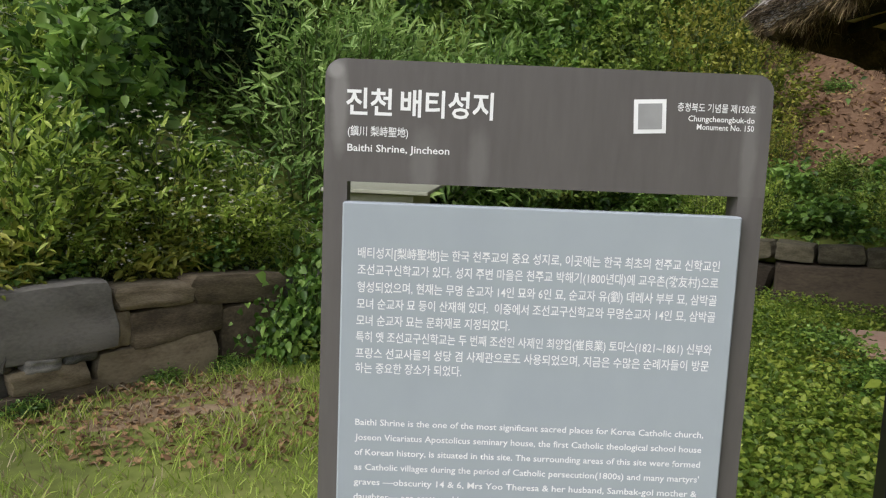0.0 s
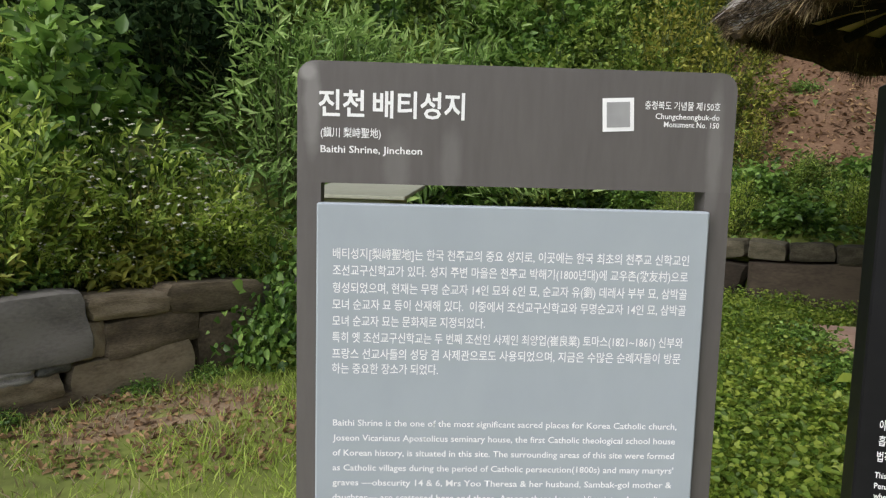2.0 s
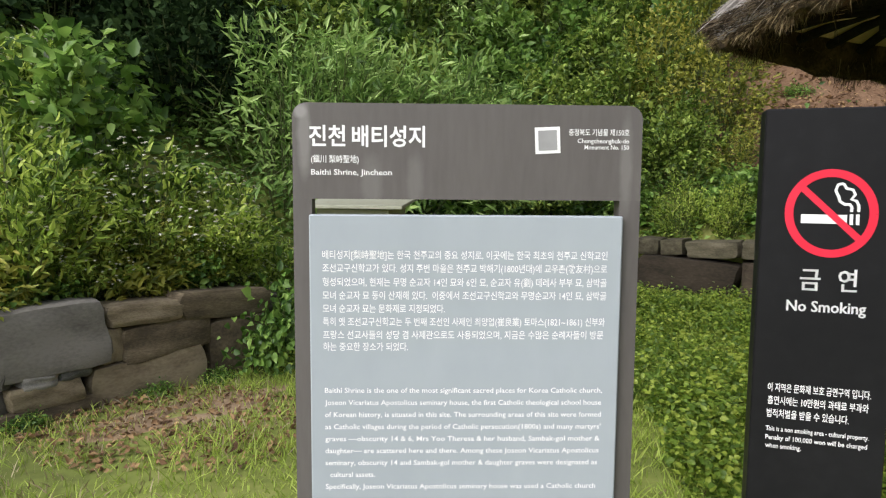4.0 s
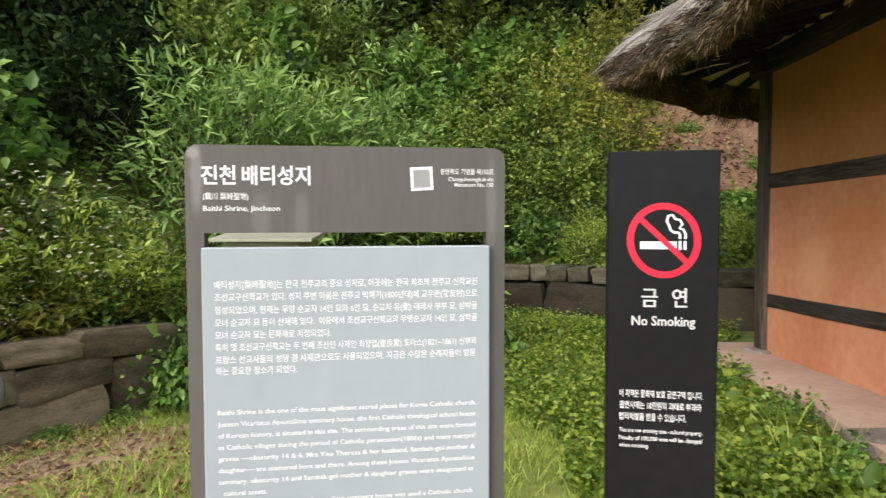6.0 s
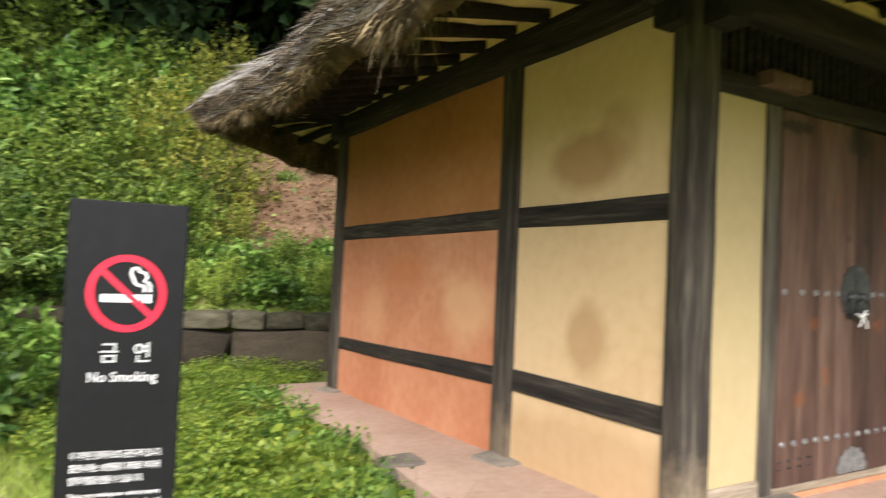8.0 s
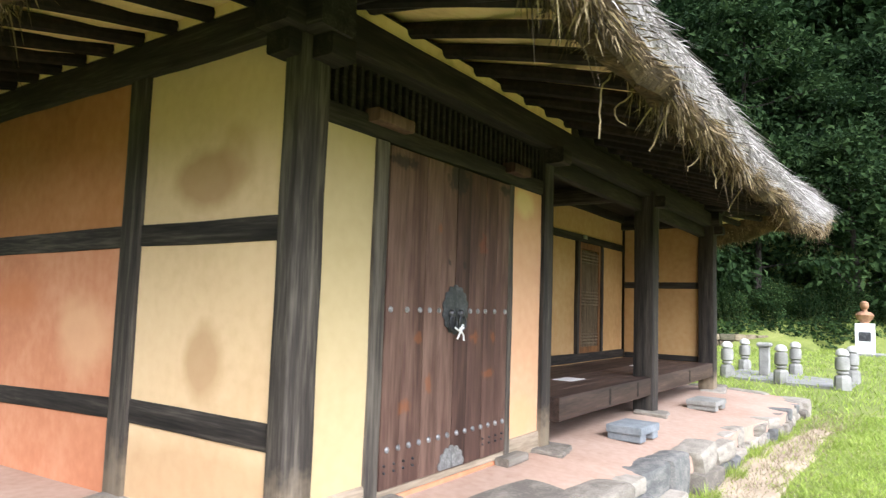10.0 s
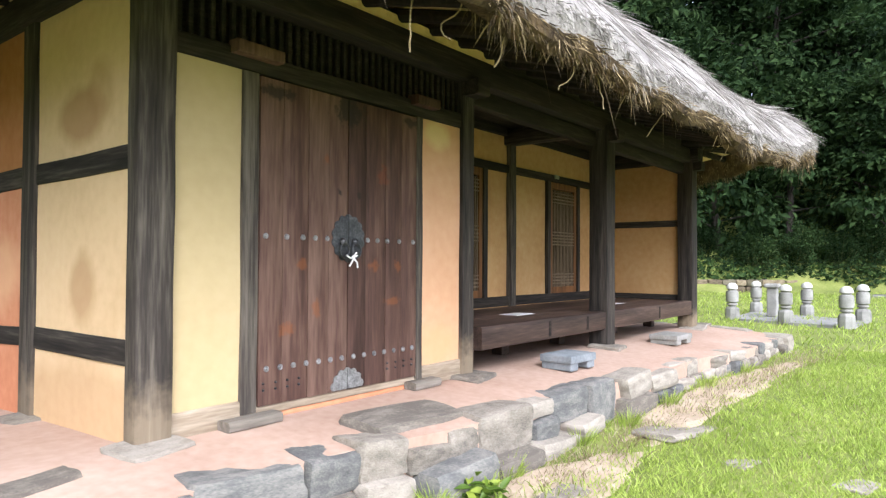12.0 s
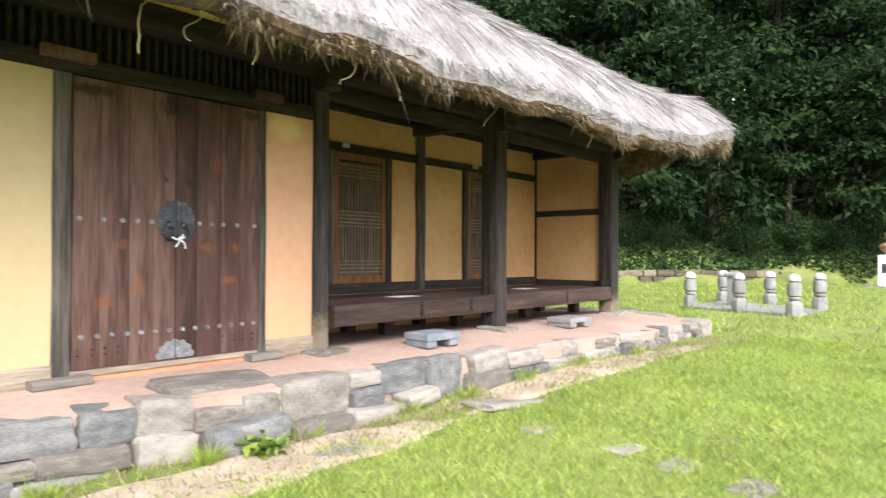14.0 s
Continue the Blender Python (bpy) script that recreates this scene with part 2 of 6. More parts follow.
CLAY_AMBER = surface("amber_clay_plaster", (0.3419, 0.1372, 0.0494), (0.425, 0.1842, 0.0684), (0.4897, 0.2352, 0.0988), 0.95, 1.0, 12.0, bump=0.2, dist=0.004)
CLAY_FLOOR = surface("pink_clay_floor", (0.31, 0.2009, 0.144), (0.39, 0.273, 0.2064), (0.46, 0.3399, 0.264), 0.95, 1.1, 16.0, bump=0.35, dist=0.006)
CLAY_EAVE = surface("eave_clay_between_rafters", (0.620, 0.460, 0.220), (0.780, 0.600, 0.300), (0.820, 0.670, 0.380), 0.95, 2.0, 16.0, bump=0.2, dist=0.004)
STRAW = surface("grey_thatch", (0.143, 0.1298, 0.1144), (0.2717, 0.2519, 0.2255), (0.4433, 0.4147, 0.3751), 0.95, 3.0, 30.0, bump=0.9, dist=0.03, island=0.45)
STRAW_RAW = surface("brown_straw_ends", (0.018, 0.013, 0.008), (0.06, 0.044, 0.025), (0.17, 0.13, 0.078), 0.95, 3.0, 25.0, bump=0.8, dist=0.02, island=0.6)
STRAW_MID = surface("tan_straw_ends", (0.075, 0.052, 0.026), (0.18, 0.132, 0.07), (0.34, 0.265, 0.155), 0.95, 3.0, 25.0, bump=0.6, dist=0.02, island=0.6)
STRAW_GOLD = surface("golden_brown_straw", (0.035, 0.024, 0.010), (0.15, 0.108, 0.048), (0.40, 0.31, 0.17), 0.9, 3.0, 25.0, bump=0.4, dist=0.01, island=0.75)
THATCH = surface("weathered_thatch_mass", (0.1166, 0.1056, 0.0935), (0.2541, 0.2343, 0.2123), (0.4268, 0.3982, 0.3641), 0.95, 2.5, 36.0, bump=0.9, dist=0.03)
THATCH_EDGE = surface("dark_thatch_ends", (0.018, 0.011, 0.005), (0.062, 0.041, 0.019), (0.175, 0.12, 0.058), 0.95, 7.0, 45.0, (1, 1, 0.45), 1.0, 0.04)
STONE = surface("grey_field_stone", (0.12, 0.105, 0.086), (0.225, 0.20, 0.162), (0.33, 0.295, 0.245), 0.9, 4.0, 28.0, bump=0.7, dist=0.012, vary=0.4)
STONE_CAP = surface("dark_mossy_cap_stone", (0.03, 0.027, 0.016), (0.078, 0.07, 0.043), (0.14, 0.125, 0.085), 0.95, 3.0, 26.0, bump=0.8, dist=0.015, vary=0.35)
STONE_BLUE = surface("blue_grey_stone", (0.0689, 0.07, 0.06789), (0.1251, 0.124, 0.1163), (0.2332, 0.222, 0.1953), 0.85, 4.0, 28.0, bump=0.7, dist=0.01, vary=0.3)
STONE_DARK = surface("mossy_wall_stone", (0.015, 0.01188, 0.0078), (0.039, 0.03036, 0.0204), (0.075, 0.0594, 0.0396), 0.95, 3.0, 26.0, bump=0.8, dist=0.015, vary=0.35)
STONE_MOSS = surface("ochre_mossy_stone", (0.06, 0.047, 0.03), (0.135, 0.108, 0.068), (0.23, 0.19, 0.125), 0.95, 3.0, 26.0, bump=0.8, dist=0.015, vary=0.3)
WOOD_PIVOT = surface("grey_weathered_block", (0.10, 0.088, 0.07), (0.18, 0.16, 0.13), (0.28, 0.25, 0.21), 0.9, 2.0, 9.0, (0.8, 8, 8), 0.4, 0.005)
STONE_WALL = surface("grey_wall_stone", (0.06, 0.056, 0.048), (0.115, 0.108, 0.095), (0.175, 0.165, 0.145), 0.9, 3.0, 30.0, bump=0.8, dist=0.012, vary=0.3)
GRANITE = surface("pale_granite", (0.1288, 0.126, 0.1104), (0.2208, 0.2162, 0.1932), (0.3036, 0.299, 0.276), 0.8, 5.0, 60.0, bump=0.4, dist=0.006, vary=0.15)
GRANITE_PALE = surface("white_granite", (0.34, 0.33, 0.29), (0.46, 0.45, 0.41), (0.56, 0.55, 0.51), 0.8, 5.0, 60.0, bump=0.3, dist=0.004)
DRY_SOIL = surface("pale_dry_soil", (0.240, 0.185, 0.125), (0.360, 0.285, 0.200), (0.470, 0.390, 0.290), 1.0, 2.5, 26.0, bump=0.7, dist=0.015)
EARTH = surface("dry_earth", (0.13, 0.085, 0.048), (0.22, 0.155, 0.092), (0.34, 0.26, 0.16), 1.0, 2.5, 22.0, bump=0.8, dist=0.02)
SOIL = surface("bare_red_soil", (0.07956, 0.0444, 0.02448), (0.1388, 0.08214, 0.04624), (0.1989, 0.1258, 0.07548), 1.0, 2.2, 18.0, bump=1.0, dist=0.04)
TURF = surface("turf_ground", (0.077, 0.0935, 0.0216), (0.154, 0.187, 0.0384), (0.242, 0.242, 0.078), 1.0, 0.9, 12.0, bump=0.6, dist=0.02)
SIGN_GREY = surface("warm_grey_sign_paint", (0.088, 0.080, 0.076), (0.104, 0.095, 0.090), (0.122, 0.112, 0.106), 0.5, 2.0, 30.0, (3, 3, 0.5), 0.05, 0.002)
SIGN_PALE = surface("pale_blue_grey_panel", (0.30, 0.335, 0.365), (0.325, 0.362, 0.395), (0.35, 0.388, 0.42), 0.45, 1.2, 20.0, (1, 1, 0.6), 0.03, 0.002)
SIGN_BLACK = surface("charcoal_sign_paint", (0.006, 0.006, 0.007), (0.0085, 0.0085, 0.0095), (0.013, 0.013, 0.0145), 0.5, 2.0, 30.0, bump=0.05, dist=0.002, spec=0.16)
PRINT_WHITE = surface("white_print", (0.74, 0.74, 0.74), (0.8, 0.8, 0.8), (0.84, 0.84, 0.84), 0.6, bump=0)
PRINT_RED = surface("red_print", (0.56, 0.012, 0.035), (0.62, 0.018, 0.045), (0.66, 0.025, 0.055), 0.5, bump=0)
STICKER = surface("grey_sticker_face", (0.22, 0.22, 0.22), (0.27, 0.27, 0.27), (0.32, 0.32, 0.32), 0.6, bump=0)
IRON = surface("dark_iron", (0.03, 0.03, 0.032), (0.07, 0.07, 0.075), (0.16, 0.16, 0.165), 0.5, 8.0, 60.0, bump=0.4, dist=0.004, metal=0.7)
STEEL = surface("worn_grey_stud", (0.13, 0.13, 0.13), (0.27, 0.27, 0.27), (0.45, 0.45, 0.45), 0.45, 20.0, 80.0, bump=0.2, metal=0.6)
CLOTH = surface("white_cloth", (0.62, 0.62, 0.60), (0.74, 0.74, 0.72), (0.8, 0.8, 0.79), 0.9, 10.0, 50.0, bump=0.2)
BOX_PAINT = surface("cream_metal_paint", (0.24, 0.245, 0.18), (0.30, 0.305, 0.235), (0.35, 0.355, 0.28), 0.5, 2.0, 25.0, bump=0.05)
BRONZE = surface("pale_bronze", (0.20, 0.10, 0.055), (0.34, 0.19, 0.11), (0.46, 0.28, 0.17), 0.5, 6.0, 40.0, bump=0.2, metal=0.4)
BARK = surface("dark_bark", (0.012, 0.010, 0.008), (0.03, 0.025, 0.02), (0.06, 0.05, 0.04), 0.95, 3.0, 16.0, (6, 6, 0.8), 0.8, 0.02)
STEM = surface("green_stem", (0.04, 0.06, 0.015), (0.075, 0.10, 0.03), (0.12, 0.13, 0.05), 0.8, bump=0)
LEAF_BUSH = foliage("bush_leaf", (0.048, 0.090, 0.013), (0.156, 0.252, 0.037), (0.336, 0.432, 0.084))
LEAF_WILLOW = foliage("willow_leaf", (0.1075, 0.2016, 0.04032), (0.2688, 0.4301, 0.1008), (0.457, 0.6182, 0.2016))
LEAF_BROAD = foliage("broad_leaf", (0.044, 0.100, 0.018), (0.138, 0.263, 0.045), (0.275, 0.425, 0.088), 0.42)
LEAF_YELLOW = foliage("yellow_green_leaf", (0.098, 0.127, 0.015), (0.247, 0.287, 0.037), (0.437, 0.425, 0.081))
LEAF_WEED = foliage("bright_weed_leaf", (0.07493, 0.1358, 0.01433), (0.1624, 0.2537, 0.02867), (0.3122, 0.3885, 0.0563), 0.5)
LEAF_FINE = foliage("tall_weed_leaf", (0.08855, 0.1512, 0.0216), (0.2979, 0.4263, 0.0612), (0.5313, 0.6325, 0.132))
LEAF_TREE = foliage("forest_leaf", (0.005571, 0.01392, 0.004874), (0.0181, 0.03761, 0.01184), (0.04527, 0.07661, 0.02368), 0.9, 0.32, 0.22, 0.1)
# LEAF_DEEP: shade of crowns and hollows put into the leaf colour
LEAF_DEEP = foliage("shade_toned_leaf", (0.006278, 0.01569, 0.005231), (0.02198, 0.04603, 0.01465), (0.05441, 0.09416, 0.0293), 0.9, 0.3, 0.3, 0.1)
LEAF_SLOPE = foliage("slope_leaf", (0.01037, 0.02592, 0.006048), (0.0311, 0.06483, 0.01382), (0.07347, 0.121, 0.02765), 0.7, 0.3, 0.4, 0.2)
LITTER = foliage("fallen_leaf", (0.09, 0.05, 0.024), (0.19, 0.11, 0.05), (0.32, 0.21, 0.10), 0.9, 0.1)
STEP_STONE = surface("blue_grey_cut_stone", (0.13, 0.145, 0.155), (0.19, 0.21, 0.222), (0.26, 0.28, 0.29), 0.85, 4.0, 40.0, bump=0.4, dist=0.006)
PETAL = foliage("white_petal", (0.52, 0.50, 0.38), (0.66, 0.64, 0.50), (0.74, 0.72, 0.60), 0.7)
GRASS = foliage("grass_blade", (0.2061, 0.2743, 0.0444), (0.308, 0.4201, 0.0648), (0.448, 0.5368, 0.1164), 0.6)
GRASS_DRY = foliage("dry_grass_blade", (0.220, 0.175, 0.100), (0.340, 0.280, 0.170), (0.470, 0.400, 0.270), 0.8)


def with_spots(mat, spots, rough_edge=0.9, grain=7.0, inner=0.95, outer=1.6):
    """Adds soft-edged stains, bleached, rusty or darker marks to a surface: (place, radii, colour, amount)."""
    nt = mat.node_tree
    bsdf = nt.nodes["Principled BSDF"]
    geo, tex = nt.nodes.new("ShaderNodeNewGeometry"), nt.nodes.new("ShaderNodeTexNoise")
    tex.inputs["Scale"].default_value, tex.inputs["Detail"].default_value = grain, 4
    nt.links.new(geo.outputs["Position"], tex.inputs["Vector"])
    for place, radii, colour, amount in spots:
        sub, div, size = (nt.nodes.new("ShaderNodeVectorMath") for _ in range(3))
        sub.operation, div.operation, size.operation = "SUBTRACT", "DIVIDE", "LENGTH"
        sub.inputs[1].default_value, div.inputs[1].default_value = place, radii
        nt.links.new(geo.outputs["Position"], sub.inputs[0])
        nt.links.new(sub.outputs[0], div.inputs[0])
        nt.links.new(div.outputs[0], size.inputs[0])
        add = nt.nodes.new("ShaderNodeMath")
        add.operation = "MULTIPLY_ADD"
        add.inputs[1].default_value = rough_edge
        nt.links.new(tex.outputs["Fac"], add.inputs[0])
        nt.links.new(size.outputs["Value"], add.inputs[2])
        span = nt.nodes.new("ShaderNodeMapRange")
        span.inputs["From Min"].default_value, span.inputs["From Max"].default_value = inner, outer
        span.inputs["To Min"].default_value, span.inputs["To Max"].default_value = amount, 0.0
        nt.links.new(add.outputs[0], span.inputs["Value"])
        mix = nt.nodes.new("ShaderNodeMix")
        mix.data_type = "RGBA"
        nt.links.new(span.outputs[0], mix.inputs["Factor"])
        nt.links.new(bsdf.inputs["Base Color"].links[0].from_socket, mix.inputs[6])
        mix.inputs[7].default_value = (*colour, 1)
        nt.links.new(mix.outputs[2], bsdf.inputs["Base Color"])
    return mat


DAMP = (0.40, 0.235, 0.11)
with_spots(CLAY_CREAM, [((3.13, 2.30, 1.17), (1, 0.17, 0.21), DAMP, 0.6), ((3.13, 2.36, 2.17), (1, 0.30, 0.17), (0.36, 0.20, 0.09), 0.65), ((3.13, 2.1, 2.28), (1, 0.16, 0.20), DAMP, 0.4), ((3.13, 2.3, 0.48), (1, 0.95, 0.26), DAMP, 0.45)], 0.5, 5.0, 0.95, 1.45)
with_spots(CLAY_ORANGE, [((3.13, 3.6, 1.25), (1, 0.5, 0.3), (0.68, 0.40, 0.22), 0.7), ((3.13, 4.6, 1.5), (1, 0.5, 0.2), (0.50, 0.18, 0.07), 0.6), ((3.13, 5.2, 1.1), (1, 0.4, 0.3), (0.66, 0.36, 0.19), 0.5)], 1.1, 3.0)
RUST = (0.20, 0.062, 0.014)
with_spots(WOOD_DOOR, [((x, 1.645, z), (rx, 1, rz), c, a) for x, z, rx, rz, c, a in (
    (4.08, 0.90, 0.10, 0.07, RUST, 0.5), (4.32, 1.02, 0.06, 0.09, RUST, 0.5), (4.20, 1.30, 0.06, 0.06, RUST, 0.5), (4.86, 1.30, 0.08, 0.06, RUST, 0.5), (5.10, 1.30, 0.05, 0.08, RUST, 0.5),
    (5.05, 1.03, 0.12, 0.05, RUST, 0.5), (4.40, 2.02, 0.05, 0.07, RUST, 0.5), (4.95, 1.95, 0.09, 0.11, (0.16, 0.045, 0.02), 0.5), (4.52, 1.80, 0.035, 0.05, (0.02, 0.014, 0.01), 0.9), (4.70, 1.80, 0.035, 0.05, (0.02, 0.014, 0.01), 0.9),
    # three darker patches along the top of the planks
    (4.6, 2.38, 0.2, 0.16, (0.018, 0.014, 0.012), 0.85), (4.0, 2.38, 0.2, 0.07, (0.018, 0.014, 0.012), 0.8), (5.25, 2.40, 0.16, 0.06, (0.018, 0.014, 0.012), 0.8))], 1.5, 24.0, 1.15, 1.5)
SCUFF = (0.26, 0.25, 0.24)
with_spots(SIGN_GREY, [((x, y, z), (rx, 1, rz), SCUFF, a) for x, y, z, rx, rz, a in ((-0.262, 0.91, 1.585, 0.012, 0.07, 0.5), (-0.14, 0.94, 1.50, 0.02, 0.05, 0.25), (-0.06, 0.95, 1.505, 0.015, 0.05, 0.22), (0.33, 1.02, 1.53, 0.012, 0.09, 0.3), (-0.268, 0.91, 1.63, 0.012, 0.012, 0.9))], 0.7, 40.0)
BLEACHED = (0.40, 0.31, 0.20)
with_spots(WOOD_GREY, [((3.2, 1.65, 0.40), (0.3, 0.3, 0.30), BLEACHED, 0.4), ((6.0, 1.65, 0.40), (0.3, 0.3, 0.28), BLEACHED, 0.4), ((11.65, 1.6, 0.38), (0.3, 0.3, 0.26), BLEACHED, 0.5), ((3.17, 3.06, 0.35), (0.3, 0.3, 0.3), (0.26, 0.20, 0.13), 0.5)], 1.1, 14.0, 0.95, 1.7)
with_spots(CLAY_PEACH, [((5.6, 1.67, 2.36), (0.18, 1, 0.12), (0.66, 0.55, 0.27), 0.6), ((5.6, 1.67, 0.65), (0.3, 1, 0.2), (0.62, 0.33, 0.15), 0.5)])


# ---- the lie of the land ----
FOOT = [(-16.0, -2.5), (-8.0, 0.8), (-2.9, 3.1), (-2.15, 4.45), (-1.2, 7.2), (0.4, 9.4), (1.4, 9.25), (2.6, 8.6), (4.0, 8.1), (14.0, 8.0), (23.0, 12.0), (29.0, 9.6), (33.0, 4.0), (37.0, -6.0), (42.0, -24.0), (30.0, -60.0), (-30.0, -60.0), (-30.0, -10.0)]
FOOT_A = np.array(FOOT)
FOOT_B = np.roll(FOOT_A, -1, 0)


def outside(x, y):
    """How far points lie outside the yard, 0 within it (numpy arrays)."""
    p = np.stack([x, y], -1)[..., None, :]
    ab = FOOT_B - FOOT_A
    f = (((p - FOOT_A) * ab).sum(-1) / (ab * ab).sum(-1)).clip(0, 1)
    d = np.linalg.norm(p - FOOT_A - f[..., None] * ab, axis=-1).min(-1)
    ay, by, ax, bx = FOOT_A[:, 1], FOOT_B[:, 1], FOOT_A[:, 0], FOOT_B[:, 0]
    yy, xx = p[..., 1], p[..., 0]
    cross = ((ay > yy) != (by > yy)) & (xx < (bx - ax) * (yy - ay) / (by - ay + 1e-12) + ax)
    return np.where(cross.sum(-1) % 2 == 1, 0.0, d)


def smooth(a, b, v):
    f = np.clip((v - a) / (b - a), 0, 1)
    return f * f * (3 - 2 * f)


def ground_at(x, y):
    """The height of the ground (numpy arrays or numbers)."""
    x, y = np.asarray(x, float), np.asarray(y, float)
    z = 0.05 - 0.19 * smooth(1.2, -3.2, y) * (1 - smooth(5, 16, x)) + 0.08 * smooth(17, 30, x)
    z = z - 0.11 * smooth(2.2, 3.2, x) * (1 - smooth(4.5, 9.0, x)) * smooth(-2.5, 0.6, y) * (1 - smooth(3, 5, y))
    z = z + 0.012 * np.sin(1.7 * x + 0.6 * y) * np.sin(1.3 * y)
    d = outside(x, y)
    near = 1 - smooth(13, 20, x)
    step = ((0.56 + 0.16 * smooth(-2.0, 0.0, x)) * near + 0.45 * (1 - near)) * smooth(0.18, 0.4, d)
    hill = step + 0.74 * np.maximum(d - 0.4, 0) * (1 - 0.25 * smooth(4, 14, d))
    hill = np.minimum(hill, 13 + 0.25 * (hill - 13)).clip(0, 30)
    return z + hill * (y > -40) + 0.12 * np.sin(2.1 * x) * np.sin(1.9 * y) * smooth(0.6, 2.0, d)


def ground_z(x, y):
    return float(ground_at(x, y))


def stretched(lo, hi, fine_lo, fine_hi, step, coarse):
    """Grid lines: fine in the middle, wider and wider outwards."""
    mid = list(np.arange(fine_lo, fine_hi + step / 2, step))
    out, s = [fine_hi], step
    while out[-1] < hi:
        s *= coarse
        out.append(out[-1] + s)
    low, s = [fine_lo], step
    while low[-1] > lo:
        s *= coarse
        low.append(low[-1] - s)
    return np.array(low[:0:-1] + mid + out[1:])


gx, gy = stretched(-600, 600, -8, 15, 0.14, 1.13), stretched(-600, 600, -4, 16, 0.14, 1.13)
GX, GY = np.meshgrid(gx, gy)
gv = np.stack([GX, GY, ground_at(GX, GY)], -1).reshape(-1, 3)
ii, jj = np.meshgrid(np.arange(len(gx) - 1), np.arange(len(gy) - 1))
gi = (jj * len(gx) + ii).ravel()[:, None]
ground = new("ground", arrays("ground", gv, gi + [0, 1, 1 + len(gx), len(gx)], TURF, True))
tagged(ground, "grassy yard rising to an overgrown hillside", "ground", kind="structure")


def patch(name, cx, cy, rx, ry, material, label, lift=0.012, turn=0.0, seed=0, rings=10, spokes=48):
    """A ragged sheet of bare earth that follows the ground."""
    bm = bmesh.new()
    rows = []
    for k in range(1, rings + 1):
        row = []
        for i in range(spokes):
            a = 2 * math.pi * i / spokes
            f = k / rings * (1 + 0.38 * noise.noise(Vector((math.cos(a) * 1.7 + seed, math.sin(a) * 1.7, seed * 0.7))) + 0.1 * noise.noise(Vector((math.cos(a) * 7 + seed, math.sin(a) * 7, 3.0))))
            u, v = rx * f * math.cos(a), ry * f * math.sin(a)
            x, y = cx + u * math.cos(turn) - v * math.sin(turn), cy + u * math.sin(turn) + v * math.cos(turn)
            row.append(bm.verts.new((x, y, ground_z(x, y) + lift - 0.02 * max(0, k - rings + 1.5) + 0.022 * noise.noise(Vector((x * 4.1, y * 4.1, seed))))))
        rows.append(row)
    hub = bm.verts.new((cx, cy, ground_z(cx, cy) + lift))
    for i in range(spokes):
        bm.faces.new((hub, rows[0][i], rows[0][(i + 1) % spokes]))
        for r0, r1 in zip(rows, rows[1:]):
            bm.faces.new((r0[i], r1[i], r1[(i + 1) % spokes], r0[(i + 1) % spokes]))
    return solid(name, bm, material, label, "bare ground", "structure", smooth=True)


patch("bare_ground", 5.0, 11.6, 2.3, 2.4, SOIL, "bare reddish soil on the steep bank", 0.10, 0.3, 1)
patch("bare_ground", -2.05, 3.5, 0.8, 0.22, EARTH, "dry brown earth under the stone retaining wall", 0.006, 0.95, 2)
patch("bare_ground", 4.5, 0.33, 1.6, 0.36, DRY_SOIL, "pale dry trodden earth beside the stone platform", 0.012, -0.05, 4)
patch("bare_ground", 8.6, 0.24, 2.9, 0.27, DRY_SOIL, "pale dry trodden earth beside the stone platform", 0.012, -0.06, 5)


# ---- platform under the house ----
def front_line(x):
    return 1.02 - 0.062 * (x - 3.0) + 0.05 * math.sin(2.3 * x)


def platform_z(x, y):
    return 0.365 - 0.036 * max(0.0, y - 1.7) - 0.085 * max(0.0, 1.6 - y) + 0.006 * noise.noise(Vector((x * 1.5, y * 1.5, 2)))


def west_line(y):
    return float(2.42 + 0.08 * math.sin(1.9 * y) - 0.27 * smooth(2.2, 1.3, y) + 0.12 * smooth(4.6, 6.2, y))


def build_platform():
    bm = bmesh.new()
    nx, ny = 84, 44
    rows = []
    for j in range(ny + 1):
        row = []
        for i in range(nx + 1):
            f, g = i / nx, j / ny
            y1 = 6.65
            x = 2.15 + f * 10.2
            y = front_line(x) - 0.075 + g * (y1 - front_line(x) + 0.075)
            x = west_line(y) + f * (12.35 - west_line(y))
            row.append(bm.verts.new((x, y, platform_z(x, y))))
        rows.append(row)
    for r0, r1 in zip(rows, rows[1:]):
        for i in range(nx):
            bm.faces.new((r0[i], r0[i + 1], r1[i + 1], r1[i]))
    rim = [e for e in bm.edges if e.is_boundary]
    out = bmesh.ops.extrude_edge_only(bm, edges=rim)
    for v in out["geom"]:
        if isinstance(v, bmesh.types.BMVert):
            v.co.z = -0.5
    return solid("platform", bm, CLAY_FLOOR, "raised pink clay platform edged with rough field stones", "platform", "structure", smooth=False)


platform = build_platform()


# ---- the thatched house ----
house = thing("thatched_house", (7.4, 3.9, 0.3), "thatched clay-walled house with dark timber posts and veranda", "house")
BEAM = 2.86


def column(x0, x1, y0, y1, z1=BEAM + 0.06, seed=0, label="dark weathered square timber post"):
    z0 = platform_z((x0 + x1) / 2, (y0 + y1) / 2) + 0.012
    return part("post", timber((x0, y0, z0), (x1, y1, z1), 0.018, 14, 0.006, seed), WOOD_GREY, house, label, True)


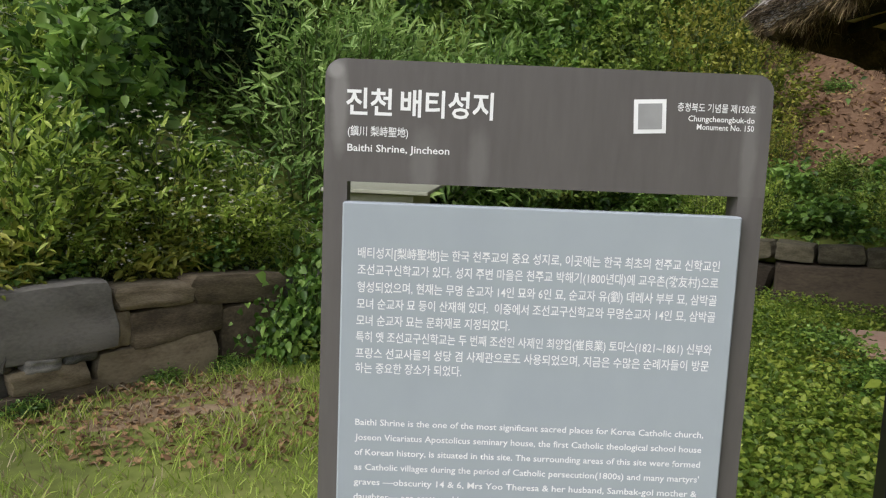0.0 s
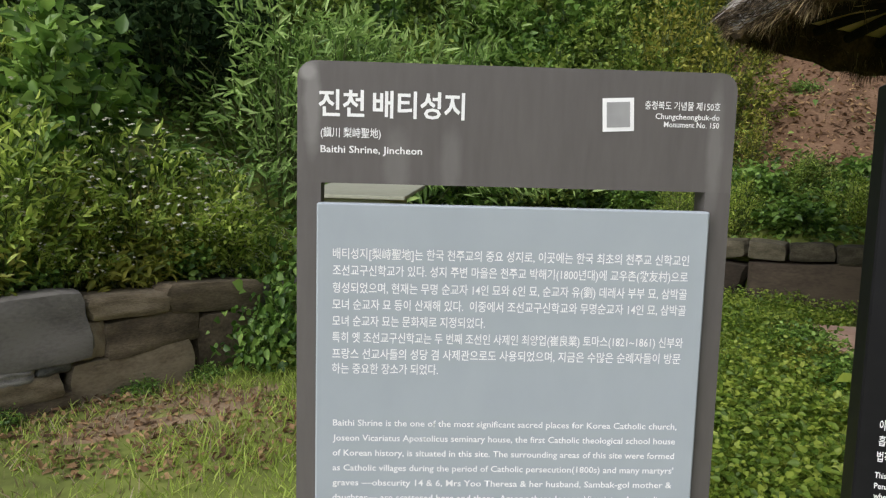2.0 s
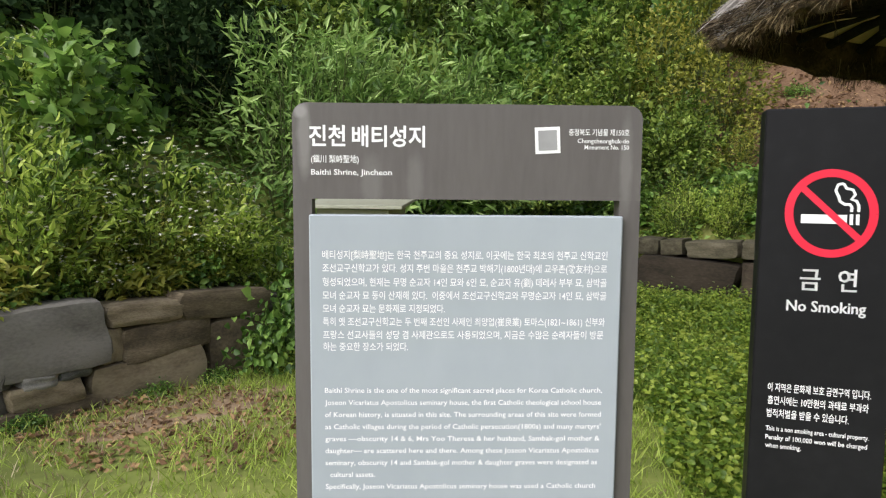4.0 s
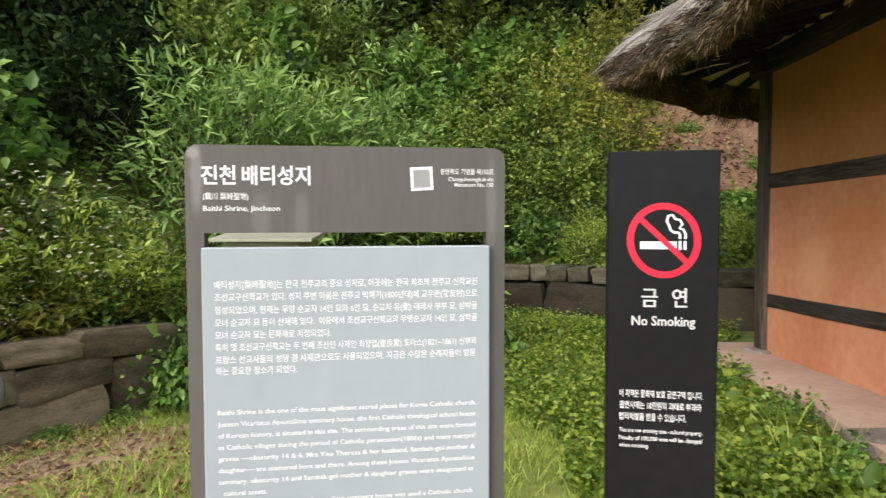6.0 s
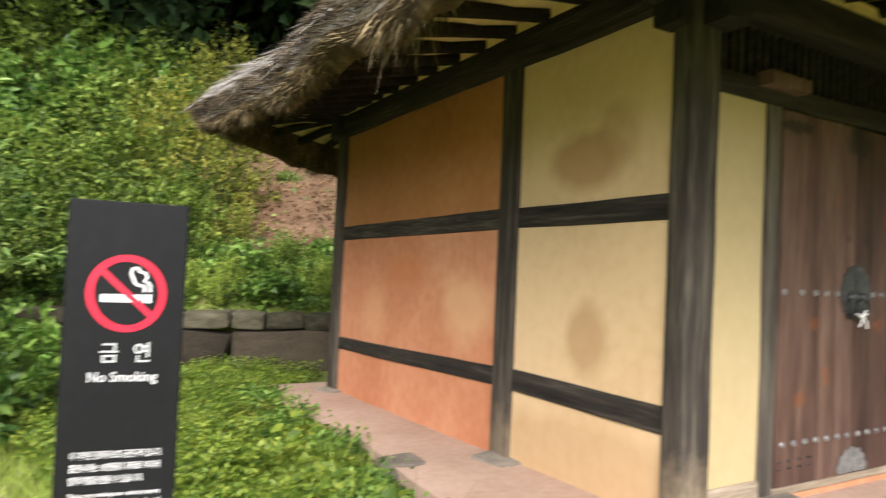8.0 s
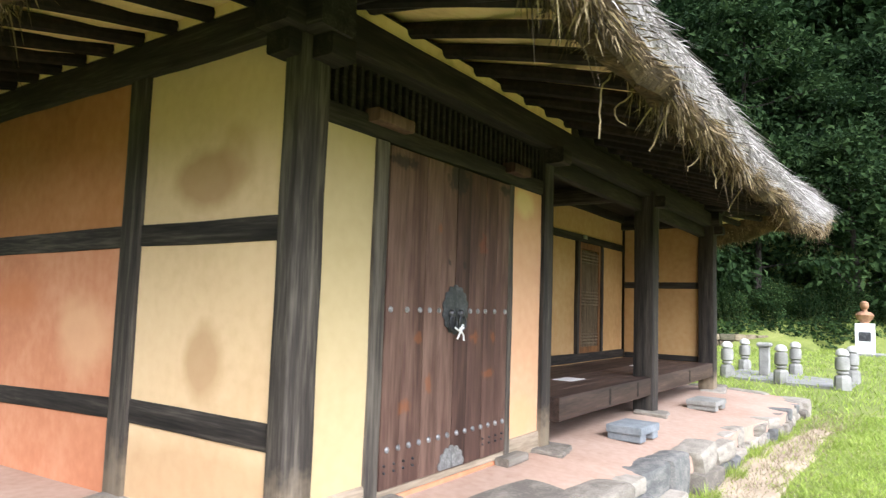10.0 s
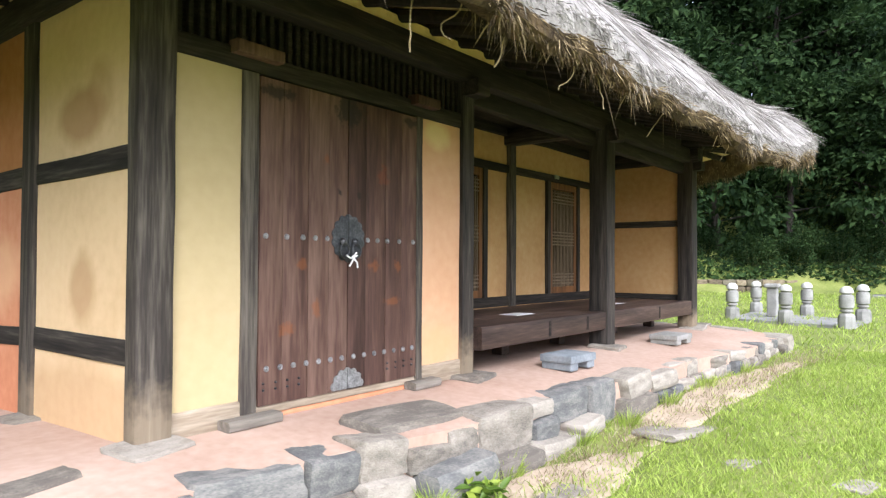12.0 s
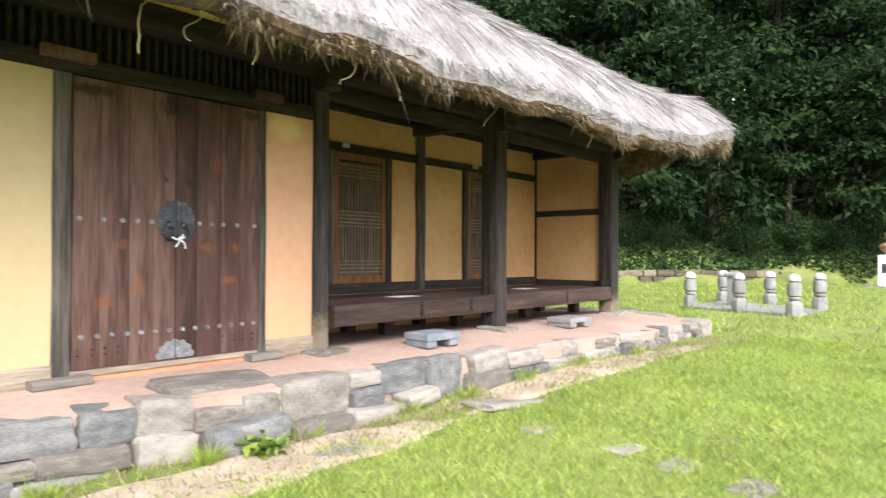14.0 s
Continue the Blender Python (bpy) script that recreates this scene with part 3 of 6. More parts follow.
column(3.10, 3.31, 1.61, 1.735, seed=1)
column(3.10, 3.30, 2.96, 3.17, seed=2)
column(3.08, 3.28, 6.00, 6.20, seed=3)
column(5.90, 6.07, 1.63, 1.81, seed=4)
column(8.53, 8.76, 1.53, 1.76, seed=5)
column(11.53, 11.76, 1.53, 1.76, seed=6)
column(11.55, 11.76, 6.0, 6.2, seed=7)
column(8.66, 8.79, 2.91, 3.05, 3.0, seed=8)
column(5.93, 6.07, 2.93, 3.07, 3.0, seed=9)
column(11.67, 11.78, 2.95, 3.06, 3.0, seed=10)

# long beams on the posts
for lo, hi, mat, seed in (
    ((3.07, 1.45, BEAM), (3.31, 6.35, BEAM + 0.22), WOOD_RAIL, 1),
    ((2.95, 1.56, BEAM + 0.004), (11.95, 1.80, BEAM + 0.216), WOOD_BEAM, 2),
    ((3.0, 5.98, BEAM + 0.004), (11.9, 6.22, BEAM + 0.216), WOOD_BEAM, 3),
    ((11.53, 1.45, BEAM + 0.002), (11.77, 6.3, BEAM + 0.218), WOOD_RAIL, 4),
    ((3.31, 1.65, 2.468), (5.90, 1.79, 2.595), WOOD_BEAM, 5),
    ((6.07, 1.66, 2.70), (8.53, 1.77, 2.86), WOOD_BEAM, 6),
    ((8.76, 1.66, 2.70), (11.53, 1.77, 2.86), WOOD_BEAM, 7),
    ((6.07, 2.93, 2.97), (11.58, 3.06, 3.12), WOOD_BEAM, 8),
    ((8.60, 1.80, 2.86), (8.80, 3.0, 3.05), WOOD_RAIL, 9),
):
    part("beam", timber(lo, hi, 0.02, 16, 0.010, seed), mat, house, "dark aged timber beam", True)
for a, b in (((2.85, 1.68, 3.14), (12.0, 1.68, 3.14)), ((3.19, 1.4, 3.143), (3.19, 6.4, 3.143)), ((11.65, 1.4, 3.143), (11.65, 6.4, 3.143))):
    part("purlin", pole(bmesh.new(), a, b, 0.085, 0.085, 12, 0.0, 6), WOOD_BEAM, house, "", True)
# bracket ends where the beams cross over the posts
for x, y in ((3.02, 1.62), (3.17, 1.47), (5.9, 1.47), (8.56, 1.40), (11.55, 1.40)):
    part("bracket", timber((x, y, 2.74), (x + 0.17, y + 0.17, 2.87), 0.02, 2, 0.006, x), WOOD_BEAM, house, "", True)


def plaster(lo, hi, material, label):
    """A plastered panel between timbers, its face a little uneven."""
    bm = boxed(lo, hi)
    size = [hi[i] - lo[i] for i in range(3)]
    thin = size.index(min(size))
    edges = [e for e in bm.edges if abs((e.verts[0].co - e.verts[1].co)[thin]) < 0.01]
    bmesh.ops.subdivide_edges(bm, edges=edges, cuts=9, use_grid_fill=True)
    for v in bm.verts:
        v.co[thin] += 0.006 * noise.noise(v.co * 1.3)
    return part("clay_panel", bm, material, house, label, True)


XW = 3.128
# end wall: three tiers in two bays
for y0, y1, split, mats in ((3.14, 6.04, 0.768, (CLAY_ORANGE, CLAY_ORANGE, CLAY_AMBER)), (1.715, 2.98, 0.84, (CLAY_CREAM, CLAY_CREAM, CLAY_CREAM))):
    for z0, z1, mat in ((0.10, split, mats[0]), (split, 1.862, mats[1]), (1.862, 2.88, mats[2])):
        plaster((XW, y0, z0), (XW + 0.1, y1, z1), mat, "smooth %s clay wall panel between dark timbers" % ("orange" if mat is CLAY_ORANGE else "amber" if mat is CLAY_AMBER else "cream"))


def rail(y0, y1, za, zb, h, seed):
    """A rail of the end wall, from za at y0 to zb at y1 (its lower edge)."""
    bm = timber((3.116, y0, 0.0), (3.24, y1, h), 0.008, 14, 0.006, seed)
    for v in bm.verts:
        v.co.z += za + (zb - za) * (v.co.y - y0) / (y1 - y0)
    return part("rail", bm, WOOD_RAIL, house, "dark weathered horizontal wall rail", True)


rail(1.725, 2.97, 1.812, 1.812, 0.13, 21)
rail(3.16, 6.01, 1.805, 1.775, 0.14, 22)
rail(1.725, 2.97, 0.77, 0.765, 0.14, 23)
rail(3.16, 6.01, 0.765, 0.645, 0.125, 24)


# front wall with the double plank door
YF = 1.668
plaster((3.30, YF, 0.49), (3.76, YF + 0.1, 2.47), CLAY_YELLOW, "smooth pale yellow clay wall panel")
plaster((5.39, YF, 0.51), (5.91, YF + 0.1, 2.47), CLAY_PEACH, "smooth peach clay wall panel")
for x0, x1, seed in ((3.75, 3.865, 31), (5.325, 5.40, 32)):
    part("door_jamb", timber((x0, 1.645, 0.42), (x1, 1.80, 2.466), 0.01, 12, 0.005, seed), WOOD_GREY, house, "grey weathered door jamb", True)
part("sill_board", timber((3.305, 1.652, 0.345), (3.865, 1.80, 0.50), 0.01, 6, 0.005, 33), WOOD_PALE, house, "pale worn wooden sill board", True)
part("sill_board", timber((5.325, 1.652, 0.36), (5.905, 1.80, 0.515), 0.01, 6, 0.005, 34), WOOD_PALE, house, "pale worn wooden sill board", True)
part("threshold_board", boxed((3.866, 1.654, 0.396), (5.324, 1.80, 0.446), 0.006), WOOD_PALE, house, "pale worn board under the door")
part("threshold", boxed((3.86, 1.66, 0.30), (5.33, 1.82, 0.394), 0.01), CLAY_ORANGE, house, "orange clay threshold under the door")
for x0, x1, z0 in ((3.66, 3.99, 2.545), (5.25, 5.52, 2.545)):
    part("lintel_block", timber((x0, 1.57, z0), (x1, 1.68, z0 + 0.075), 0.014, 3, 0.006, x0), WOOD_DOOR, house, "brown pivot block on the lintel", True)
for x0, x1 in ((3.60, 3.97), (5.20, 5.50)):
    z = platform_z(x0, 1.55) + 0.004
    part("pivot_block", timber((x0, 1.53, z), (x1, 1.65, z + 0.06), 0.016, 4, 0.008, x0 + 3), WOOD_PIVOT, house, "grey weathered pivot block below the door", True)

# lattice of upright bars above the lintel
for i in range(38):
    x = 3.345 + i * 0.0688
    part("lattice_bar", boxed((x, 1.685, 2.588), (x + 0.03, 1.72, 2.864), 0.004), WOOD_BEAM, house)
# one flat dark sheet closes the gaps between the bars
part("attic_wall", boxed((3.30, 1.86, 2.40), (5.92, 1.90, 2.98)), WOOD_BEAM, house, "flat dark backing sheet behind the lattice")


def door_leaf(x0, x1, seed, mirror):
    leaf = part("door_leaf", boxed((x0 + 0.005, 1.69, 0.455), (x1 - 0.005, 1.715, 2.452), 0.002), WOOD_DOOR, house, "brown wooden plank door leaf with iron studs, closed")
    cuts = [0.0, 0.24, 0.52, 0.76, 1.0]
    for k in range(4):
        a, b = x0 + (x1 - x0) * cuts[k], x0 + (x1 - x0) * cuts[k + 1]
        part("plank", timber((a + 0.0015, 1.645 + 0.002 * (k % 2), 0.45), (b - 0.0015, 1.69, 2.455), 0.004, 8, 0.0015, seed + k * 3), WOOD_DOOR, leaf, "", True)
    for f in (0.06, 0.28, 0.46, 0.60, 0.74):
        stud(leaf, x0 + (x1 - x0) * (1 - f if mirror else f), 1.483, 0.019)
    for k in range(7):
        stud(leaf, x0 + (x1 - x0) * (0.08 + 0.142 * k), 0.672, 0.019)
    for k in range(8):
        for z in (0.545, 0.585):
            if (k < 4) != mirror:
                stud(leaf, x0 + (x1 - x0) * (0.05 + 0.125 * k), z, 0.008, IRON)
    # half of the scalloped lock plate, and of the foot plate
    s = 1 if mirror else -1
    edge = x0 if mirror else x1
    for name, r, zc, mat, lo, hi in (("lock_plate", 0.135, 1.49, IRON, -90, 90), ("foot_plate", 0.135, 0.458, STEEL, 0, 90)):
        line = [(0.0, 0.0)] if lo == 0 else []
        for i in range(41):
            a = radians(lo + (hi - lo) * i / 40)
            rr = r * (1 + 0.13 * abs(math.sin(7 * a)))
            line.append((s * rr * math.cos(a), rr * math.sin(a) * (1.1 if lo else 0.95)))
        m = Matrix(((1, 0, 0, edge + s * 0.002), (0, 0, -1, 1.644), (0, 1, 0, zc), (0, 0, 0, 1)))
        part(name, prism(bmesh.new(), line, 0.006, m), mat, leaf, "scalloped dark iron plate" if mat is IRON else "scalloped bright metal plate")
    bm = bmesh.new()
    for i in range(16):
        a, b = 2 * math.pi * i / 16, 2 * math.pi * (i + 1) / 16
        c = Vector((edge + s * 0.055, 1.618, 1.405))
        pole(bm, c + Vector((0.042 * math.cos(a), 0, 0.05 * math.sin(a))), c + Vector((0.042 * math.cos(b), 0, 0.05 * math.sin(b))), 0.007, 0.007, 6)
    part("ring_handle", bm, IRON, leaf, "dark iron ring handle", True)
    bm = bmesh.new()
    lathe(bm, [(0.03, 0), (0.028, 0.012), (0.018, 0.025), (0.004, 0.03)], (0, 0, 0), 12)
    bm.transform(Matrix.Translation((edge + s * 0.055, 1.64, 1.465)) @ Matrix.Rotation(radians(90), 4, "X"))
    part("boss", bm, IRON, leaf, "", True)
    return leaf


STUDS = {}


def stud(leaf, x, z, r, mat=STEEL):
    key = (r, mat.name)
    if key not in STUDS:
        bm = lathe(bmesh.new(), [(r, -0.003), (r, 0.003), (r * 0.75, 0.009), (r * 0.45, 0.006), (r * 0.3, 0.013), (0.001, 0.014)], (0, 0, 0), 10)
        bm.transform(Matrix.Rotation(radians(90), 4, "X"))
        STUDS[key] = mesh_of("stud", bm, mat, True)
    ob = new("stud", STUDS[key])
    ob.parent = leaf
    ob.matrix_basis = chain(leaf).inverted() @ Matrix.Translation((x, 1.645, z))
    return ob


leaf_west = door_leaf(3.87, 4.597, 40, False)
leaf_east = door_leaf(4.599, 5.322, 60, True)
bm = bmesh.new()
for line in (((4.548, 1.372), (4.585, 1.352), (4.612, 1.366), (4.640, 1.392)), ((4.575, 1.298), (4.600, 1.330), (4.616, 1.362), (4.648, 1.372)), ((4.606, 1.372), (4.622, 1.345), (4.648, 1.322), (4.652, 1.285))):
    for (xa, za), (xb, zb) in zip(line, line[1:]):
        pole(bm, (xa, 1.604, za), (xb, 1.602, zb), 0.0065, 0.0055, 6)
solid("cloth_tie", bm, CLOTH, "white cloth strip knotted through the ring handles", "tie", smooth=True)

# veranda
veranda_z = 0.775
for x0, x1, seed in ((6.07, 8.54, 71), (8.75, 11.6, 72)):
    part("veranda_edge", timber((x0, 1.55, 0.575), (x1, 1.66, 0.777), 0.012, 14, 0.006, seed), WOOD_FLOOR, house, "thick brown veranda edge beam", True)
for k in range(8):
    y0 = 1.665 + k * 0.158
    part("floor_board", timber((6.08, y0, 0.735), (11.56, y0 + 0.155, 0.772), 0.004, 10, 0.002, 80 + k), WOOD_FLOOR, house)
for x in (7.3, 8.55, 10.1, 11.5):
    for y in (2.15, 2.8):
        part("veranda_leg", timber((x, y, platform_z(x, y) + 0.005), (x + 0.14, y + 0.14, 0.735), 0.012, 3, 0.005, x + y), WOOD_FLOOR, house)
for x, y0 in ((7.22, 1.545), (8.05, 1.545), (10.2, 1.545)):
    part("joist_end", boxed((x, y0, 0.60), (x + 0.055, 1.56, 0.757), 0.006), WOOD_BEAM, house)

part("foundation_wall", boxed((6.05, 2.96, 0.2), (11.6, 3.04, 0.79)), CLAY_OCHRE, house, "clay wall under the veranda floor")
# inner wall of the veranda, with two lattice doors
YI = 2.985
part("rail", timber((6.07, 2.945, 0.775), (11.58, 3.05, 0.90), 0.008, 16, 0.004, 91), WOOD_BEAM, house, "dark bottom rail", True)
part("rail", timber((6.07, 2.945, 2.50), (8.66, 3.05, 2.60), 0.008, 12, 0.004, 92), WOOD_BEAM, house, "dark head rail", True)
part("rail", timber((8.79, 2.945, 2.50), (11.58, 3.05, 2.60), 0.008, 12, 0.004, 93), WOOD_BEAM, house, "dark head rail", True)
DOORS = ((7.22, 8.08), (9.75, 10.56))
for a, b in ((6.07, 7.14), (8.16, 8.68), (8.78, 9.67), (10.64, 11.6)):
    plaster((a, YI, 0.88), (b, YI + 0.08, 2.52), CLAY_OCHRE, "smooth ochre clay wall panel under the eaves")
for a, b in ((6.07, 8.68), (8.78, 11.6)):
    plaster((a, YI, 2.58), (b, YI + 0.08, 3.0), CLAY_OCHRE, "ochre clay strip above the doors")
for a, b in DOORS:
    for x in (a - 0.09, b + 0.005):
        part("door_jamb", timber((x, 2.935, 0.90), (x + 0.085, 3.05, 2.50), 0.006, 8, 0.003, x), WOOD_GREY, house, "dark lattice door jamb", True)
    bm = bmesh.new()
    for lo, hi in (((a, 0.90), (a + 0.075, 2.495)), ((b - 0.075, 0.90), (b, 2.495)), ((a + 0.075, 0.90), (b - 0.075, 0.99)), ((a + 0.075, 2.40), (b - 0.075, 2.495))):
        box(bm, (lo[0], 2.955, lo[1]), (hi[0], 2.99, hi[1]), 0.004)
    door = part("lattice_door", bm, WOOD_LATTICE, house, "wooden lattice door with golden frame, closed")
    part("door_paper", boxed((a + 0.06, 2.985, 0.97), (b - 0.06, 2.992, 2.39)), PAPER, door, "paper behind the lattice, shade put into its dark colour")
    n = 15
    for i in range(n):
        x = a + 0.075 + (b - a - 0.15) * (i + 0.5) / n
        part("slat", boxed((x - 0.008, 2.962, 0.985), (x + 0.008, 2.979, 2.375)), WOOD_SLAT, door)
    for z in (1.03, 1.075, 1.12, 1.165, 1.59, 1.635, 1.68, 1.725, 1.77, 2.20, 2.245, 2.29, 2.335):
        part("slat", boxed((a + 0.07, 2.9585, z), (b - 0.07, 2.977, z + 0.016)), WOOD_SLAT, door)
    plate = solid("name_plate", boxed((a + 0.1, 2.925, 2.545), (a + 0.22, 2.944, 2.60), 0.003), BOX_PAINT, "small cream number plate fixed above the lattice door", "plate")
# wing wall closing the veranda, and the hidden outer walls
plaster((11.60, 1.74, 0.76), (11.70, 2.94, 1.92), CLAY_OCHRE, "ochre clay end panel of the veranda")
plaster((11.60, 1.74, 1.98), (11.70, 2.94, 2.88), CLAY_OCHRE, "ochre clay end panel of the veranda")
part("rail", timber((11.585, 1.75, 1.90), (11.71, 2.93, 2.0), 0.008, 8, 0.004, 95), WOOD_RAIL, house, "dark rail of the veranda end wall", True)
part("rail", timber((11.585, 1.75, 0.772), (11.71, 2.93, 0.86), 0.008, 8, 0.004, 96), WOOD_RAIL, house, "dark rail of the veranda end wall", True)
plaster((11.61, 3.05, 0.2), (11.71, 6.02, 2.9), CLAY_OCHRE, "ochre clay back room wall")
plaster((3.26, 6.05, 0.1), (11.56, 6.15, 2.9), CLAY_OCHRE, "ochre clay rear wall")
plaster((5.94, 1.80, 0.3), (6.04, 2.96, 2.9), CLAY_OCHRE, "ochre clay side wall of the store room")
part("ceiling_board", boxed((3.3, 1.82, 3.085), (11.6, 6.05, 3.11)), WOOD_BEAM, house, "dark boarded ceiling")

# ---- roof ----
RX0, RX1, RY0, RY1, RR = 1.86, 12.82, 0.10, 7.6, 0.6
PER = 240


# how far the eaves rise at each corner of the roof
CORNERS = ((12.85, 0.1, 0.45), (1.85, 7.5, 0.33), (12.85, 7.6, 0.3), (1.72, 0.1, 0.06))


def eave(x, y, d):
    """How far the eaves sag along the sides and rise at the corners, fading up the slope."""
    lift = sum(h * math.exp(-(((x - cx) / 1.6) ** 2) - ((y - cy) / 1.6) ** 2) for cx, cy, h in CORNERS)
    sag = 0.17 - 0.13 * float(smooth(3.4, 2.2, x))
    d = max(d, 0.0)
    return lift * math.exp(-((d / 0.9) ** 2)) - sag * math.exp(-((d / 0.32) ** 2))


def ring(d, z, wob=0.0, n=PER, seed=0.0):
    """A level loop round the roof, d metres in from the eave's edge."""
    x0, x1, y0, y1 = RX0 + d, RX1 - d, RY0 + d, RY1 - d
    r = min(max(RR - 0.55 * d, 0.25), (y1 - y0) / 2 - 0.001, (x1 - x0) / 2 - 0.001)
    pts = []
    lens = [x1 - x0 - 2 * r, y1 - y0 - 2 * r]
    corners = [((x1 - r, y0 + r), -90), ((x1 - r, y1 - r), 0), ((x0 + r, y1 - r), 90), ((x0 + r, y0 + r), 180)]
    ks = (56, 16, 32, 16, 56, 16, 32, 16)
    k = 0
    starts = [(x0 + r, y0), (x1, y0 + r), (x1 - r, y1), (x0, y1 - r)]
    ends = [(x1 - r, y0), (x1, y1 - r), (x0 + r, y1), (x0, y0 + r)]
    for side in range(4):
        for i in range(ks[2 * side]):
            f = i / ks[2 * side]
            pts.append((starts[side][0] + (ends[side][0] - starts[side][0]) * f, starts[side][1] + (ends[side][1] - starts[side][1]) * f))
        (cx, cy), a0 = corners[side]
        for i in range(16):
            a = radians(a0 + 90 * i / 16)
            pts.append((cx + r * math.cos(a), cy + r * math.sin(a)))
    out = []
    for x, y in pts:
        lift = eave(x, y, d)
        w = noise.noise(Vector((x * 1.1, y * 1.1, z * 0.7 + seed))) * wob + noise.noise(Vector((x * 3.7, y * 3.7, z + seed))) * wob * 0.6 + noise.noise(Vector((x * 9.1, y * 9.1, z * 2 + seed))) * wob * 0.5
        out.append(Vector((x, y, z + lift + w)))
    return out


def loft(rings, close=True):
    bm = bmesh.new()
    loops = [[bm.verts.new(p) for p in r] for r in rings]
    for l0, l1 in zip(loops, loops[1:]):
        n = len(l0)
        for i in range(n):
            bm.faces.new((l0[i], l0[(i + 1) % n], l1[(i + 1) % n], l1[i]))
    if close:
        bm.faces.new(loops[-1])
    return bm


PROFILE = [(-0.03, 2.93), (0.0, 3.03), (0.08, 3.13), (0.25, 3.27), (0.5, 3.44), (0.85, 3.68), (1.25, 3.96), (1.7, 4.24), (2.2, 4.52), (2.8, 4.80), (3.3, 4.97), (3.6, 5.02)]
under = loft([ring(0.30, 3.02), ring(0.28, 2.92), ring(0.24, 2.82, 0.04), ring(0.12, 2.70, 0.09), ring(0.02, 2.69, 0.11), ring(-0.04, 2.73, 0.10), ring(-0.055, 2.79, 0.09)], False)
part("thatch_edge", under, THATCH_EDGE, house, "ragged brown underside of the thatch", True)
top = loft([ring(-0.055, 2.79, 0.09), ring(-0.06, 2.87, 0.08), ring(-0.04, 2.95, 0.06)] + [ring(d, z, 0.05) for d, z in PROFILE[1:]])
thatch = part("thatch_roof", top, THATCH, house, "thick grey weathered straw thatch with ragged eaves", True)
part("eave_soffit", loft([ring(1.75, 3.30), ring(1.3, 3.165), ring(0.9, 3.05), ring(0.5, 2.985), ring(0.22, 2.935)], False), CLAY_EAVE, house, "yellow clay soffit between the rafters", True)


def roof_z(d):
    ds, zs = [p[0] for p in PROFILE], [p[1] for p in PROFILE]
    return float(np.interp(d, ds, zs))


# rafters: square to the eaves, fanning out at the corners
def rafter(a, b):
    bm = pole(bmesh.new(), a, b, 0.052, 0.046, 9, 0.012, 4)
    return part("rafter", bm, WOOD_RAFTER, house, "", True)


def rafter_line(x0, y0, x1, y1):
    """A rafter between two places of the plan, close under the soffit."""
    ends = []
    for x, y in ((x0, y0), (x1, y1)):
        d = min(x - RX0, RX1 - x, y - RY0, RY1 - y)
        ends.append((x, y, float(np.interp(d, (0.22, 0.5, 0.9, 1.3, 1.75), (2.935, 2.985, 3.05, 3.165, 3.30))) + eave(x, y, d) - 0.062))
    return rafter(*ends)


REACH = 0.27
for i in range(22):
    x = 3.64 + i * 0.365
    rafter_line(x, 1.85, x + 0.02 * math.sin(i * 2.1) - 0.42 * math.exp(-i / 5), RY0 + REACH)
for i in range(12):
    y = 2.12 + i * 0.335
    rafter_line(3.47, y, RX0 + REACH, y + 0.02 * math.sin(i * 1.7) - 0.42 * math.exp(-i / 5))
    rafter_line(11.35, y, RX1 - REACH, y)
for i in range(7):
    rafter_line(3.47, 5.3 + i * 0.165, RX0 + REACH, 5.45 + i * 0.25)
for cx, cy, sx, sy in ((3.47, 1.85, -1, -1), (11.35, 1.85, 1, -1), (3.47, 5.85, -1, 1), (11.35, 5.85, 1, 1)):
    ox = cx - RX0 - REACH if sx < 0 else RX1 - REACH - cx
    oy = cy - RY0 - REACH if sy < 0 else RY1 - REACH - cy
    for i in range(9):
        f = (i + 0.5) / 4.5
        ux, uy = (1.0, f) if f <= 1 else (1.0, 1.0) if i == 4 else (2 - f, 1.0)
        k = 0.93 if 0.8 < f < 1.2 else 1.0
        rafter_line(cx + sx * 0.1 * ux, cy + sy * 0.1 * uy, cx + sx * ox * ux * k, cy + sy * oy * uy * k)

# clay filling between the rafters over the wall beams
part("clay_infill", boxed((2.98, 1.585, 3.08), (6.3, 1.60, 3.16)), CLAY_EAVE, house, "yellow clay filling between the rafter feet")
part("clay_infill", boxed((3.078, 1.60, 3.081), (3.094, 6.3, 3.216)), CLAY_EAVE, house, "yellow clay filling between the rafter feet")

# loose straws over the slope and hanging from the eaves
np.random.seed(4)


def roof_points(n, d0, d1):
    """Random places on the thatch, with the way down the slope."""
    f = np.random.rand(n)
    d = d0 + (d1 - d0) * np.random.rand(n)
    rings = {}
    P, D = np.zeros((n, 3)), np.zeros((n, 3))
    steps = np.round(d * 10) / 10
    for s in np.unique(steps):
        lo, hi = np.array(ring(s + 0.05, roof_z(s + 0.05), 0.05)), np.array(ring(s - 0.05, roof_z(s - 0.05), 0.05))
        sel = np.where(steps == s)[0]
        u = f[sel] * PER
        i0 = np.floor(u).astype(int) % PER
        i1 = (i0 + 1) % PER
        w = (u - np.floor(u))[:, None]
        a, b = lo[i0] * (1 - w) + lo[i1] * w, hi[i0] * (1 - w) + hi[i1] * w
        g = np.random.rand(len(sel))[:, None]
        P[sel], D[sel] = a * (1 - g) + b * g, (b - a) / np.linalg.norm(b - a, axis=1, keepdims=True)
    return P, D


